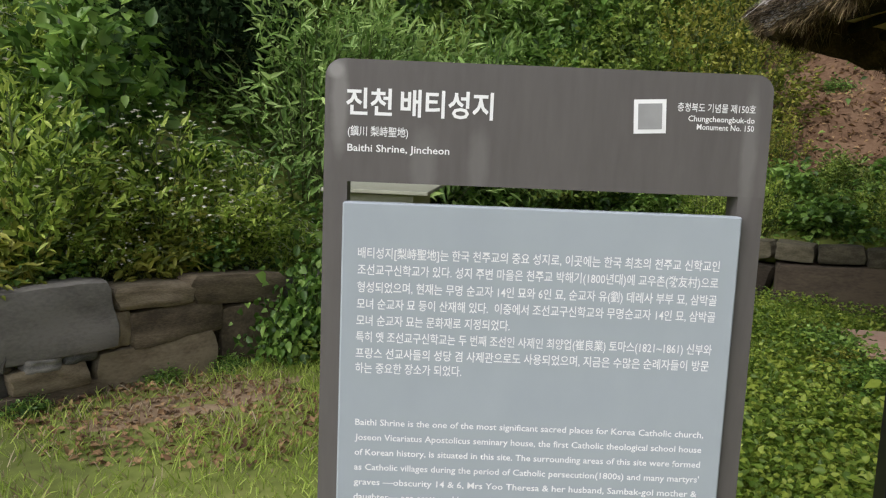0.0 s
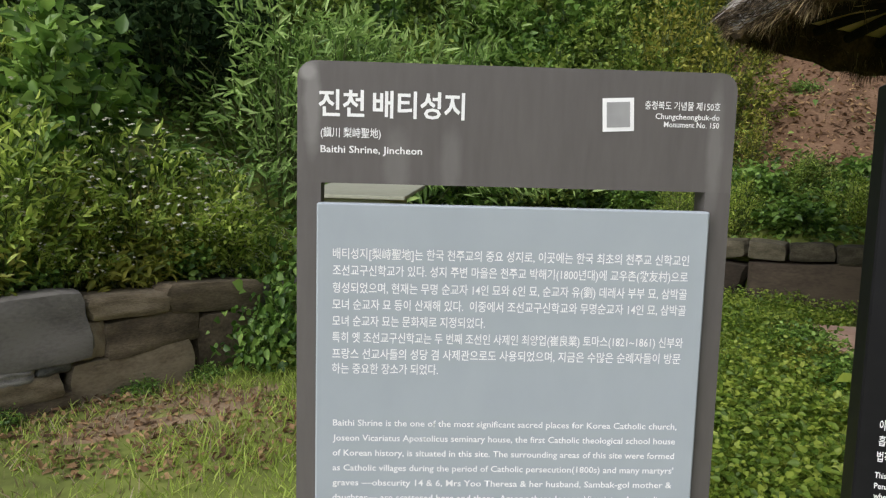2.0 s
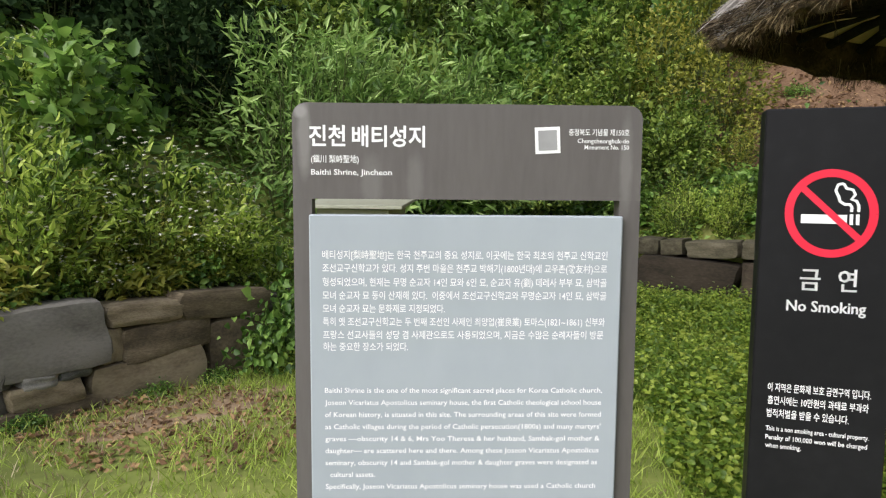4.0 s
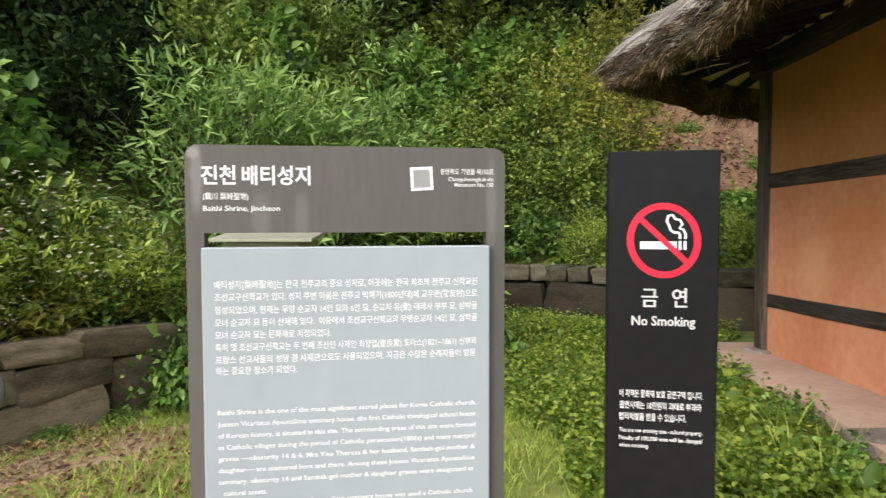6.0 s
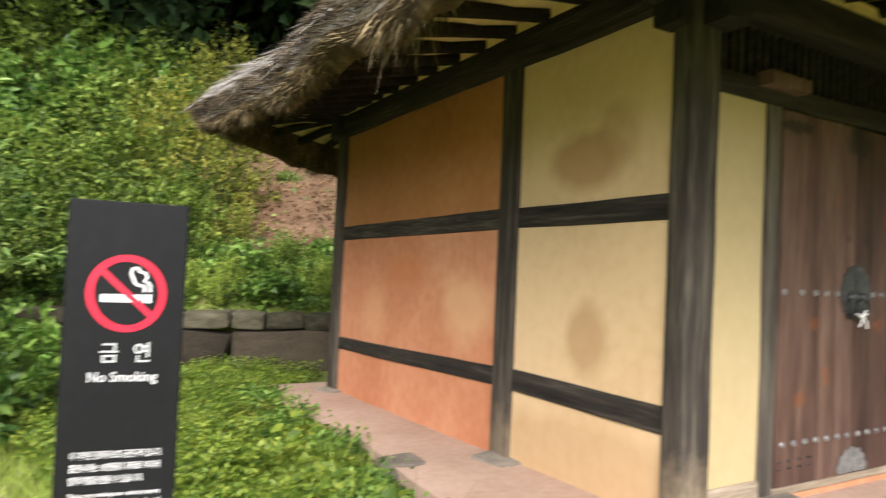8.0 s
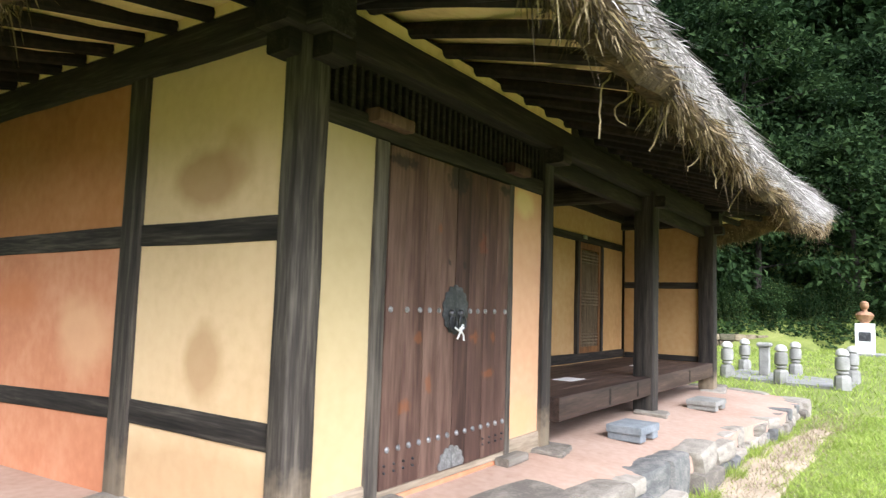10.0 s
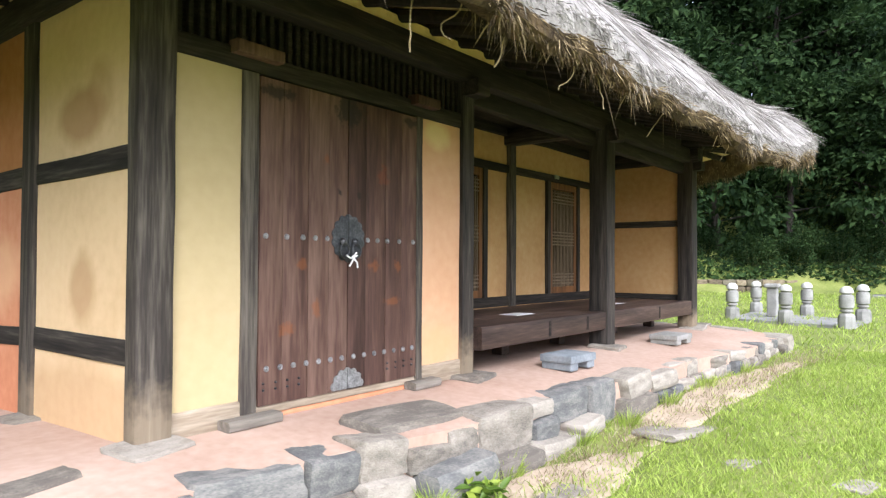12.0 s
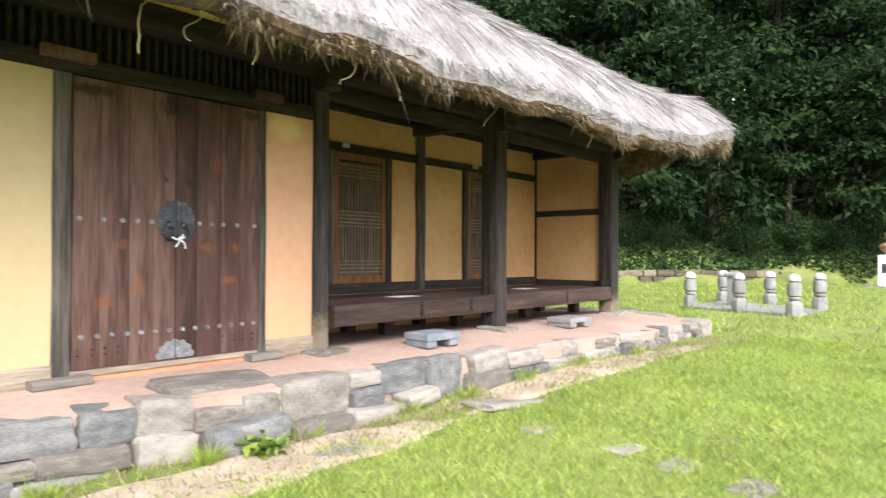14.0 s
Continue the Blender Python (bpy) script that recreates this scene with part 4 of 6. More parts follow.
P, D = roof_points(56000, 0.06, 3.3)
L = 0.18 + 0.3 * np.random.rand(len(P))[:, None]
tips = P + (D + np.random.normal(size=P.shape) * 0.06) * L + np.array([0, 0, 0.004])
roof_straw = new("loose_straw", strands("loose_straw", P + np.array([0, 0, 0.004]), tips, 0.006, STRAW, 0.004))
edge = np.array(ring(0.02, 2.76, 0.07))
edge2 = np.array(ring(-0.06, 2.90, 0.07))
inner = np.array(ring(0.25, 2.84, 0.03))


def fringe(n, down, spread, pick, low=0.0, high=1.0):
    u = np.random.rand(n) * PER
    i0 = np.floor(u).astype(int) % PER
    w = (u - np.floor(u))[:, None]
    i1 = (i0 + 1) % PER
    a = edge[i0] * (1 - w) + edge[i1] * w
    b = edge2[i0] * (1 - w) + edge2[i1] * w
    c = inner[i0] * (1 - w) + inner[i1] * w
    g = low + (high - low) * np.random.rand(n)[:, None]
    root = a * (1 - g) + (b if pick else c) * g
    clump = np.array([noise.noise(Vector((p[0] * 2.3, p[1] * 2.3, 5.0))) for p in root])[:, None]
    out = (b - c) / np.linalg.norm(b - c, axis=1, keepdims=True)
    tip = root + out * 0.05 * np.random.rand(n)[:, None] + np.random.normal(size=(n, 3)) * spread
    tip[:, 2] = root[:, 2] - (down * (0.25 + np.random.rand(n) ** 2) * (1 + 1.6 * clump[:, 0])).clip(0.02)
    return root, tip


r1, t1 = fringe(22000, 0.10, 0.04, True, 0.0, 0.45)
r2, t2 = fringe(14000, 0.13, 0.05, False)
r3, t3 = fringe(520, 0.30, 0.09, False)
r4, t4 = fringe(60000, 0.085, 0.055, True, 0.0, 1.5)
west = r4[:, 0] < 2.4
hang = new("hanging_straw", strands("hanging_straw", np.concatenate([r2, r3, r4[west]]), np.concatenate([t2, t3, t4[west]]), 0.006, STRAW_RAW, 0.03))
lip = new("eave_straw", strands("eave_straw", r1, t1, 0.006, STRAW_MID, 0.03))
lip.parent = house
lip.matrix_parent_inverse = house.matrix_basis.inverted()
tagged(lip, "short tan straw ends along the lip of the eaves", kind="stuff")
r5, t5 = fringe(11000, 0.12, 0.05, True, 0.0, 0.5)
r6, t6 = fringe(12000, 0.13, 0.055, False)
r7, t7 = fringe(26000, 0.10, 0.025, True, 0.45, 1.25)
east = r7[:, 0] > 2.3
ragged = new("ragged_straw", strands("ragged_straw", np.concatenate([r5, r6]), np.concatenate([t5, t6]), 0.0075, STRAW_GOLD, 0.05))
face = new("face_straw", strands("face_straw", r7[east], t7[east], 0.006, STRAW, 0.03))
face.parent = house
face.matrix_parent_inverse = house.matrix_basis.inverted()
tagged(face, "pale grey straws combed down the outer face of the eaves", kind="stuff")
ragged.parent = house
ragged.matrix_parent_inverse = house.matrix_basis.inverted()
tagged(ragged, "tangled golden-brown thick straw ends under the eaves", kind="stuff")
# single curled straws that dangle from the eaves
dangle_rng = random.Random(15)
for x in (3.75, 4.05, 4.35, 5.1, 5.45, 6.9, 8.3):
    y, z = 0.16 + dangle_rng.uniform(-0.05, 0.1), 2.52
    at, way = Vector((x, y, z + 0.1)), Vector((0, 0, -1))
    line = [at]
    for k in range(8):
        way = (way + Vector([dangle_rng.uniform(-0.55, 0.55) for _ in range(3)]) + Vector((0, 0, -0.15))).normalized()
        at = at + way * dangle_rng.uniform(0.025, 0.05)
        line.append(at)
    part("dangling_straw", tube(bmesh.new(), line, 0.0034), STRAW_GOLD, house, "curled pale straw dangling from the eave", True)
for ob in (roof_straw, hang):
    ob.parent = house
    ob.matrix_parent_inverse = house.matrix_basis.inverted()
    tagged(ob, "loose grey-brown straws on the thatch" if ob is roof_straw else "ragged brown straw ends hanging from the eaves", kind="stuff")


# ---- stones ----
def stone_data(seed, material, square=0.55):
    """A rough hewn block about one metre across, its corners knocked off."""
    bm = bmesh.new()
    bmesh.ops.create_cube(bm, size=1.0)
    bmesh.ops.subdivide_edges(bm, edges=bm.edges[:], cuts=5, use_grid_fill=True)
    for v in bm.verts:
        p = v.co * 2
        k = (abs(p.x) ** 11 + abs(p.y) ** 11 + abs(p.z) ** 11) ** (1 / 11)
        p = p / max(k, 0.01) * max(abs(p.x), abs(p.y), abs(p.z)) * 0.5
        p += noise.noise_vector(p * 1.3 + Vector((seed * 3.1, seed, 0))) * (0.03 + 0.05 * square) + noise.noise_vector(p * 3.7 + Vector((seed, 0, 4))) * 0.034
        v.co = p
    data = mesh_of("stone", bm, material, True)
    data.set_sharp_from_angle(angle=radians(28))
    return data


STONES = {m.name: [stone_data(i + 10 * k, m, 0.35 + 0.1 * (i % 3)) for i in range(7)] for k, m in enumerate((STONE, STONE_BLUE, STONE_DARK, STONE_MOSS, STONE_WALL, STONE_CAP))}


def stone(parent, place, size, turn, material, rng, name="stone"):
    ob = new(name, rng.choice(STONES[material.name]))
    ob.parent = parent
    flip = rng.choice((0, 180))
    ob.matrix_basis = chain(parent).inverted() @ Matrix.Translation(place) @ Euler((radians(rng.uniform(-4, 4)), radians(rng.uniform(-4, 4)), radians(turn + flip + rng.uniform(-5, 5)))).to_matrix().to_4x4() @ Matrix.Diagonal((*size, 1))
    return ob


rng = random.Random(21)
# the large edge stones by the door, then rougher courses
for x0, x1, z0, z1, mat in (
    (2.22, 2.70, 0.06, 0.315, STONE), (2.72, 3.05, 0.06, 0.30, STONE_BLUE), (3.05, 3.64, 0.12, 0.325, STONE_BLUE), (3.66, 4.03, 0.12, 0.32, STONE_BLUE), (3.97, 4.33, 0.13, 0.345, STONE), (3.96, 4.32, -0.06, 0.13, STONE), (3.42, 3.93, -0.02, 0.12, STONE),
    (3.05, 3.45, 0.03, 0.12, STONE), (2.6, 3.3, -0.12, 0.04, STONE_BLUE), (3.3, 3.9, -0.14, 0.0, STONE_BLUE), (4.37, 4.92, -0.1, 0.13, STONE_BLUE), (4.95, 5.56, 0.05, 0.34, STONE), (5.57, 5.90, 0.05, 0.19, STONE_BLUE),
    (5.58, 5.92, 0.2, 0.315, STONE), (5.92, 6.45, 0.1, 0.325, STONE_BLUE), (6.46, 6.88, -0.04, 0.33, STONE_BLUE), (6.08, 6.47, -0.03, 0.10, STONE), (4.95, 5.5, -0.12, 0.06, STONE), (5.5, 6.07, -0.12, 0.05, STONE), (6.9, 7.45, -0.1, 0.16, STONE), (6.95, 7.5, 0.15, 0.345, STONE),
):
    xm = (x0 + x1) / 2
    deep = 0.5 if z1 < 0.15 and x0 > 4.3 else 0.30
    stone(platform, (xm, front_line(xm) + (0.03 if z1 > 0.2 else -0.03), (z0 + z1) / 2 - 0.012), ((x1 - x0) * 1.03, deep, (z1 - z0) * 1.05), -3, mat, rng)
stone(platform, (4.62, 1.13, 0.287), (0.85, 0.40, 0.17), -6, STONE, rng)
stone(platform, (4.50, 0.93, 0.17), (0.36, 0.3, 0.15), -3, STONE, rng)
stone(platform, (4.80, 0.92, 0.19), (0.34, 0.3, 0.19), 4, STONE, rng)
x = 1.95
while x < 12.3:
    if 2.45 < x < 7.48:
        x = 7.48
    w = rng.uniform(0.24, 0.62)
    xm = x + w / 2
    g = ground_z(xm, front_line(xm) - 0.15)
    top_z = platform_z(xm, front_line(xm)) + rng.uniform(-0.015, 0.02)
    full = top_z - g + 0.05
    upper = full * rng.uniform(0.42, 0.62)
    y = front_line(xm)
    blue = 0.8 if x < 4.0 else 0.3
    stone(platform, (xm, y + 0.09, top_z - upper / 2), (w * 0.95, rng.uniform(0.3, 0.46), upper * 0.96), -3, STONE_BLUE if rng.random() < blue else STONE, rng)
    xs = x
    while xs < x + w:
        ws = min(rng.uniform(0.2, 0.5), x + w - xs + 0.05)
        stone(platform, (xs + ws / 2, y + rng.uniform(0.0, 0.06), g - 0.03 + (full - upper) / 2), (ws * 0.95, 0.34, (full - upper) * 0.98), -3, STONE_BLUE if rng.random() < blue else STONE, rng)
        xs += ws
    x += w * 0.98
for x, y, w, d, h in ((12.25, 0.55, 0.5, 0.45, 0.34), (12.3, 1.2, 0.35, 0.6, 0.3), (12.3, 1.8, 0.35, 0.6, 0.3), (12.3, 2.6, 0.35, 0.8, 0.3)):
    stone(platform, (x, y, platform_z(x, y) - h / 2 + 0.02), (w, d, h), 0, STONE, rng)
for y, w, d in ((2.0, 0.34, 0.4), (3.2, 0.26, 0.36)):
    stone(platform, (west_line(y) + 0.1, y, platform_z(2.3, y) - 0.06), (w, d, 0.13), 0, STONE, rng)
for x, y, w, d in ((2.60, 1.47, 0.36, 0.18),):
    stone(platform, (x, y, platform_z(x, y) - 0.03), (w, d, 0.1), 10, STONE, rng)
for x, y, s in ((3.2, 1.66, 0.38), (3.17, 3.06, 0.4), (3.17, 6.1, 0.36), (6.02, 1.66, 0.42), (8.64, 1.62, 0.46), (11.65, 1.62, 0.46)):
    stone(platform, (x - 0.03, y - 0.06, platform_z(x, y) - 0.012), (s, s * 0.8, 0.075), 12, STONE, rng, "footing_stone")


def step_stone(x, y, turn, w, d, h, mat, label):
    """A small bridge-shaped step of stone standing on the platform."""
    z = platform_z(x, y) + 0.004
    m = pose(x, y, z, 0, 0, turn)
    bm = boxed((-w / 2, -d / 2, h * 0.48), (w / 2, d / 2, h), 0.012, m, 2)
    for s in (-1, 1):
        box(bm, (s * w * 0.33 - w * 0.14, -d / 2 + 0.01, 0.0), (s * w * 0.33 + w * 0.14, d / 2 - 0.01, h * 0.52), 0.008, m)
    return solid("step_stone", bm, mat, label, "step")


step_stone(7.10, 1.27, -3, 0.46, 0.34, 0.14, STEP_STONE, "blue-grey stone step with two feet before the veranda")
step_stone(9.72, 1.22, -2, 0.50, 0.36, 0.12, GRANITE, "pale stone step with two feet before the veranda")
for x, y in ((7.35, 2.0), (9.9, 2.05)):
    bm = boxed((x, y, 0.7755), (x + 0.36, y + 0.22, 0.7795), 0.0012, None)
    solid("paper_sheet", bm, CLOTH, "white laminated notice lying on the veranda floor", "notice")

# flat stones laid in the lawn
for x, y, w, d in ((6.85, 0.16, 0.8, 0.4), (6.36, -0.46, 0.36, 0.24), (6.37, -1.14, 0.4, 0.26), (6.3, -1.55, 0.4, 0.26), (6.22, -2.02, 0.42, 0.28), (5.0, 0.2, 0.35, 0.2)):
    ob = stone(ground, (x, y, ground_z(x, y) - (0.008 if y > 0 else 0.023)), (w * (1 if y > 0 else 0.8), d * (1 if y > 0 else 0.8), 0.06), -8, STONE, rng, "stepping_stone")


# ---- retaining wall at the foot of the bank ----
def wall_courses(wall, i0, i1, height, course, width, material, rng, seed, base=0.0):
    for i in range(i0, i1):
        a, b = Vector(FOOT[i]), Vector(FOOT[i + 1])
        way, n = (b - a).normalized(), (b - a).length
        out = Vector((-way.y, way.x))
        turn = math.degrees(math.atan2(way.y, way.x))
        z = 0.0
        while z < height - 0.05:
            h = min(rng.uniform(*course), height - z)
            s = 0.0
            while s < n - 0.12:
                w = min(rng.uniform(*width), n - s)
                p = a + way * (s + w / 2) + out * (0.12 + rng.uniform(-0.03, 0.03))
                g = ground_z(*(a + way * (s + w / 2) - out * 0.25))
                stone(wall, (p.x, p.y, g - 0.05 + base + z + h / 2), (w * 0.97, 0.42, h * 0.97), turn, material if rng.random() < 0.9 else STONE_CAP, rng)
                s += w
            z += h


retaining_wall = thing("retaining_wall", (-2.1, 4.4, 0.0), "low mossy dry-stone retaining wall under the bank", "wall", kind="structure")
wall_courses(retaining_wall, 1, 2, 0.66, (0.16, 0.36), (0.35, 1.0), STONE_WALL, random.Random(5), 1)
wall_courses(retaining_wall, 3, 4, 0.66, (0.16, 0.36), (0.35, 1.0), STONE_WALL, random.Random(5), 1)
FLAT_A, FLAT_B = Vector(FOOT[2]), Vector(FOOT[3])
flat_way = (FLAT_B - FLAT_A).normalized()
flat_in = Vector((-flat_way.y, flat_way.x))
for s0, s1, z0, z1, mat in (
    (-0.25, 0.52, 0.33, 0.73, STONE_WALL), (0.0, 0.20, 0.26, 0.35, STONE_BLUE), (0.21, 0.40, 0.29, 0.37, STONE_BLUE), (-0.05, 0.36, 0.13, 0.28, STONE_MOSS), (-0.2, 0.42, -0.05, 0.14, STONE_MOSS), (0.52, 1.03, 0.55, 0.69, STONE_MOSS),
    (1.02, 1.78, 0.50, 0.70, STONE_MOSS), (0.60, 1.25, 0.31, 0.54, STONE_MOSS), (0.40, 1.22, -0.04, 0.33, STONE_MOSS), (1.25, 1.82, -0.04, 0.49, STONE_MOSS), (0.42, 0.6, 0.33, 0.55, STONE_MOSS),
):
    p = FLAT_A + flat_way * ((s0 + s1) / 2) + flat_in * 0.14
    stone(retaining_wall, (p.x, p.y, (z0 + z1) / 2), ((s1 - s0) * 1.04, 0.4, (z1 - z0) * 1.06), math.degrees(math.atan2(flat_way.y, flat_way.x)), mat, random.Random(int(s0 * 100 + z0 * 37)))
wall_courses(retaining_wall, 4, 9, 0.62, (0.5, 0.62), (0.8, 1.9), STONE_DARK, random.Random(6), 2)
wall_courses(retaining_wall, 4, 9, 0.22, (0.22, 0.22), (0.3, 1.05), STONE_CAP, random.Random(9), 2, 0.60)
far_wall = thing("far_wall", (30, 9, 0.2), "low grey dry-stone wall at the edge of the lawn", "wall", kind="structure")
wall_courses(far_wall, 10, 12, 0.6, (0.22, 0.34), (0.4, 0.8), STONE_MOSS, random.Random(8), 3)


# ---- information board and no-smoking post ----
def lettering(body, width, height, place, side, up, parent, material, align="left", name="lettering", bold=0.0):
    """Printed words as a flat mesh: fitted to a width (0: free) and a capital's height, set at place."""
    curve = bpy.data.curves.new("words", "FONT")
    curve.body, curve.resolution_u, curve.offset = body, 2, bold
    tmp = bpy.data.objects.new("words", curve)
    scene.collection.objects.link(tmp)
    dg = bpy.context.evaluated_depsgraph_get()
    dg.update()
    data = bpy.data.meshes.new_from_object(tmp.evaluated_get(dg))
    bpy.data.objects.remove(tmp)
    bpy.data.curves.remove(curve)
    xs = [v.co.x for v in data.vertices]
    x0, x1 = min(xs), max(xs)
    sy = height / 0.72
    sx = width / (x1 - x0) if width else sy
    shift = 0 if align == "left" else -(x1 - x0) * sx * (1 if align == "right" else 0.5)
    out = side.cross(up)
    inv = chain(parent).inverted()
    for v in data.vertices:
        v.co = inv @ (place + side * ((v.co.x - x0) * sx + shift) + up * (v.co.y * sy) + out * 0.0006)
    data.materials.clear()
    data.materials.append(material)
    ob = new(name, data)
    ob.parent = parent
    return ob


UP = Vector((0, 0, 1))
board = thing("information_board", (0.04, 0.98, ground_z(0.04, 0.98)), "grey metal information board with pale printed panel, standing in grass", "sign")
B_YAW = 10.7
B_SIDE = Vector((math.cos(radians(B_YAW)), math.sin(radians(B_YAW)), 0))
B_OUT = B_SIDE.cross(UP)
B_O = Vector((-0.25, 0.896, 1.44))
MB = Matrix.Translation(B_O) @ Matrix(((B_SIDE.x, UP.x, B_OUT.x, 0), (B_SIDE.y, UP.y, B_OUT.y, 0), (B_SIDE.z, UP.z, B_OUT.z, 0), (0, 0, 0, 1)))
BW = 0.587
foot = ground_z(0, 1) - 1.44


def plate_outline(x0, y0, x1, y1, r, low=False):
    """A plate's outline with rounded upper corners."""
    line = [(x0, y0), (x1, y0)]
    line += [(x1 - r + r * math.cos(radians(a)), y1 - r + r * math.sin(radians(a))) for a in range(0, 91, 15)]
    line += [(x0 + r + r * math.cos(radians(a)), y1 - r + r * math.sin(radians(a))) for a in range(90, 181, 15)]
    return line


BACK = MB @ Matrix.Translation((0, 0, -0.052))
bm = prism(bmesh.new(), plate_outline(-0.031, 0.029, BW + 0.035, 0.206, 0.026), 0.038, BACK)
part("header", bm, SIGN_GREY, board, "warm grey painted header with white lettering")
for x0, x1 in ((-0.031, 0.004), (BW - 0.004, BW + 0.035)):
    part("rail", prism(bmesh.new(), [(x0, foot - 0.05), (x1, foot - 0.05), (x1, 0.029), (x0, 0.029)], 0.038, BACK), SIGN_GREY, board)
bm = bmesh.new()
box(bm, (0, -1.05, -0.035), (BW, 0, 0), 0.0025, MB)
part("panel", bm, SIGN_PALE, board, "pale blue-grey panel with white printed text")
for x, y in ((-0.018, 0.185), (-0.016, 0.118)):
    part("screw", lathe(bmesh.new(), [(0.005, 0), (0.005, 0.002), (0.002, 0.003)], (0, 0, 0), 8), IRON, board).matrix_basis = chain(board).inverted() @ MB @ Matrix.Translation((x, y, -0.0138))

MM = 0.587 / 525.0


def on_board(px, py, lift=0.0):
    """A place on the board from millimetre-like units: across from 513, down from 407."""
    return MB @ Vector(((px - 513) * MM, (407 - py) * MM * (1.02 if py > 407 else 1.0), lift))


def board_line(text, x0, x1, base, cap, front=True, align="left", bold=0.0):
    return lettering(text, (x1 - x0) * MM if x1 > x0 else 0, cap * MM, on_board(x0, base, 0.0 if front else -0.0138), B_SIDE, UP, board, PRINT_WHITE, align, "lettering", bold)


board_line("진천", 513, 573, 291, 27, False, "left", 0.022)
board_line("배티성지", 584, 705, 291, 27, False, "left", 0.022)
board_line("(鎭川 梨峙聖地)", 516, 595, 320, 10, False, "left", 0.008)
board_line("Baithi Shrine, Jincheon", 516, 650, 341, 9.5, False, "left", 0.012)
board_line("충청북도 기념물 제150호", 945, 1047, 272, 9, False, "left", 0.008)
board_line("Chungcheongbuk-do", 960, 1047, 285, 7.5, False, "left", 0.01)
board_line("Monument No. 150", 972, 1047, 295.5, 7.5, False, "left", 0.01)
part("sticker", boxed((0, 0, 0), (0.047, 0.049, 0.0008), 0, MB @ pose(0.4215, 0.115, -0.0138, 0, 0, 3)), PRINT_WHITE, board, "white square sticker")
part("sticker_face", boxed((0.006, 0.006, 0.0008), (0.041, 0.043, 0.0012), 0, MB @ pose(0.4215, 0.115, -0.0138, 0, 0, 3)), STICKER, board, "plain grey square on the sticker")
KOREAN = (
    ("배티성지[梨峙聖地]는 한국 천주교의 중요 성지로, 이곳에는 한국 최초의 천주교 신학교인", 1013, 478),
    ("조선교구신학교가 있다. 성지 주변 마을은 천주교 박해기(1800년대)에 교우촌(敎友村)으로", 1013, 500),
    ("형성되었으며, 현재는 무명 순교자 14인 묘와 6인 묘, 순교자 유(劉) 데레사 부부 묘, 삼박골", 1013, 523),
    ("모녀 순교자 묘 등이 산재해 있다.  이중에서 조선교구신학교와 무명순교자 14인 묘, 삼박골", 1013, 545),
    ("모녀 순교자 묘는 문화재로 지정되었다.", 740, 567),
    ("특히 옛 조선교구신학교는 두 번째 조선인 사제인 최양업(崔良業) 토마스(1821~1861) 신부와", 1012, 589),
    ("프랑스 선교사들의 성당 겸 사제관으로도 사용되었으며, 지금은 수많은 순례자들이 방문", 1010, 611),
    ("하는 중요한 장소가 되었다.", 678, 631),
)
for text, x1, base in KOREAN:
    board_line(text, 535, x1, base, 11.5, True, "left", 0.008)
ENGLISH = (
    ("Baithi Shrine is the one of the most significant sacred places for Korea Catholic church,", 1011),
    ("Joseon Vicariatus Apostolicus seminary house, the first Catholic theological school house", 1010),
    ("of Korean history, is situated in this site. The surrounding areas of this site were formed", 1010),
    ("as Catholic villages during the period of Catholic persecution(1800s) and many martyrs'", 1010),
    ("graves —obscurity 14 & 6, Mrs Yoo Theresa & her husband, Sambak-gol mother &", 1009),
    ("daughter— are scattered here and there. Among these Joseon Vicariatus Apostolicus", 1008),
    ("seminary, obscurity 14 and Sambak-gol mother & daughter graves were designated as", 1006),
    ("cultural assets.", 622),
    ("Specifically, Joseon Vicariatus Apostolicus seminary house was used a Catholic church", 1004),
)
for k, (text, x1) in enumerate(ENGLISH):
    board_line(text, 545 if k == 7 else 537, x1, 703.5 + 20.8 * k, 9.0, True, "left", 0.01)

post = thing("no_smoking_post", (0.70, 1.05, ground_z(0.7, 1.05)), "slim charcoal no-smoking sign post standing in the grass", "sign")
P_SIDE = Vector((0.225, -0.033, 0)).normalized()
P_OUT = P_SIDE.cross(UP)
P_O = Vector((0.585, 1.062, 1.642))
MP = Matrix.Translation(P_O) @ Matrix(((P_SIDE.x, UP.x, P_OUT.x, 0), (P_SIDE.y, UP.y, P_OUT.y, 0), (P_SIDE.z, UP.z, P_OUT.z, 0), (0, 0, 0, 1)))
part("body", boxed((0, ground_z(0.7, 1.05) - 1.68, -0.06), (0.231, 0, 0), 0.003, MP), SIGN_BLACK, post, "charcoal painted metal body")


def on_post(px, py, lift=0.0):
    return MP @ Vector(((px - 1268) * 0.00102 + (py - 226) * 0.000028, (226 - py) * (0.001102 + 0.00000006 * (py - 226)), lift))


def post_line(text, x0, x1, base, cap, k=0.0):
    a = on_post(x0, base)
    return lettering(text, (x1 - x0) * 0.00102, cap * 0.00111, a, P_SIDE, UP, post, PRINT_WHITE, bold=0.01)


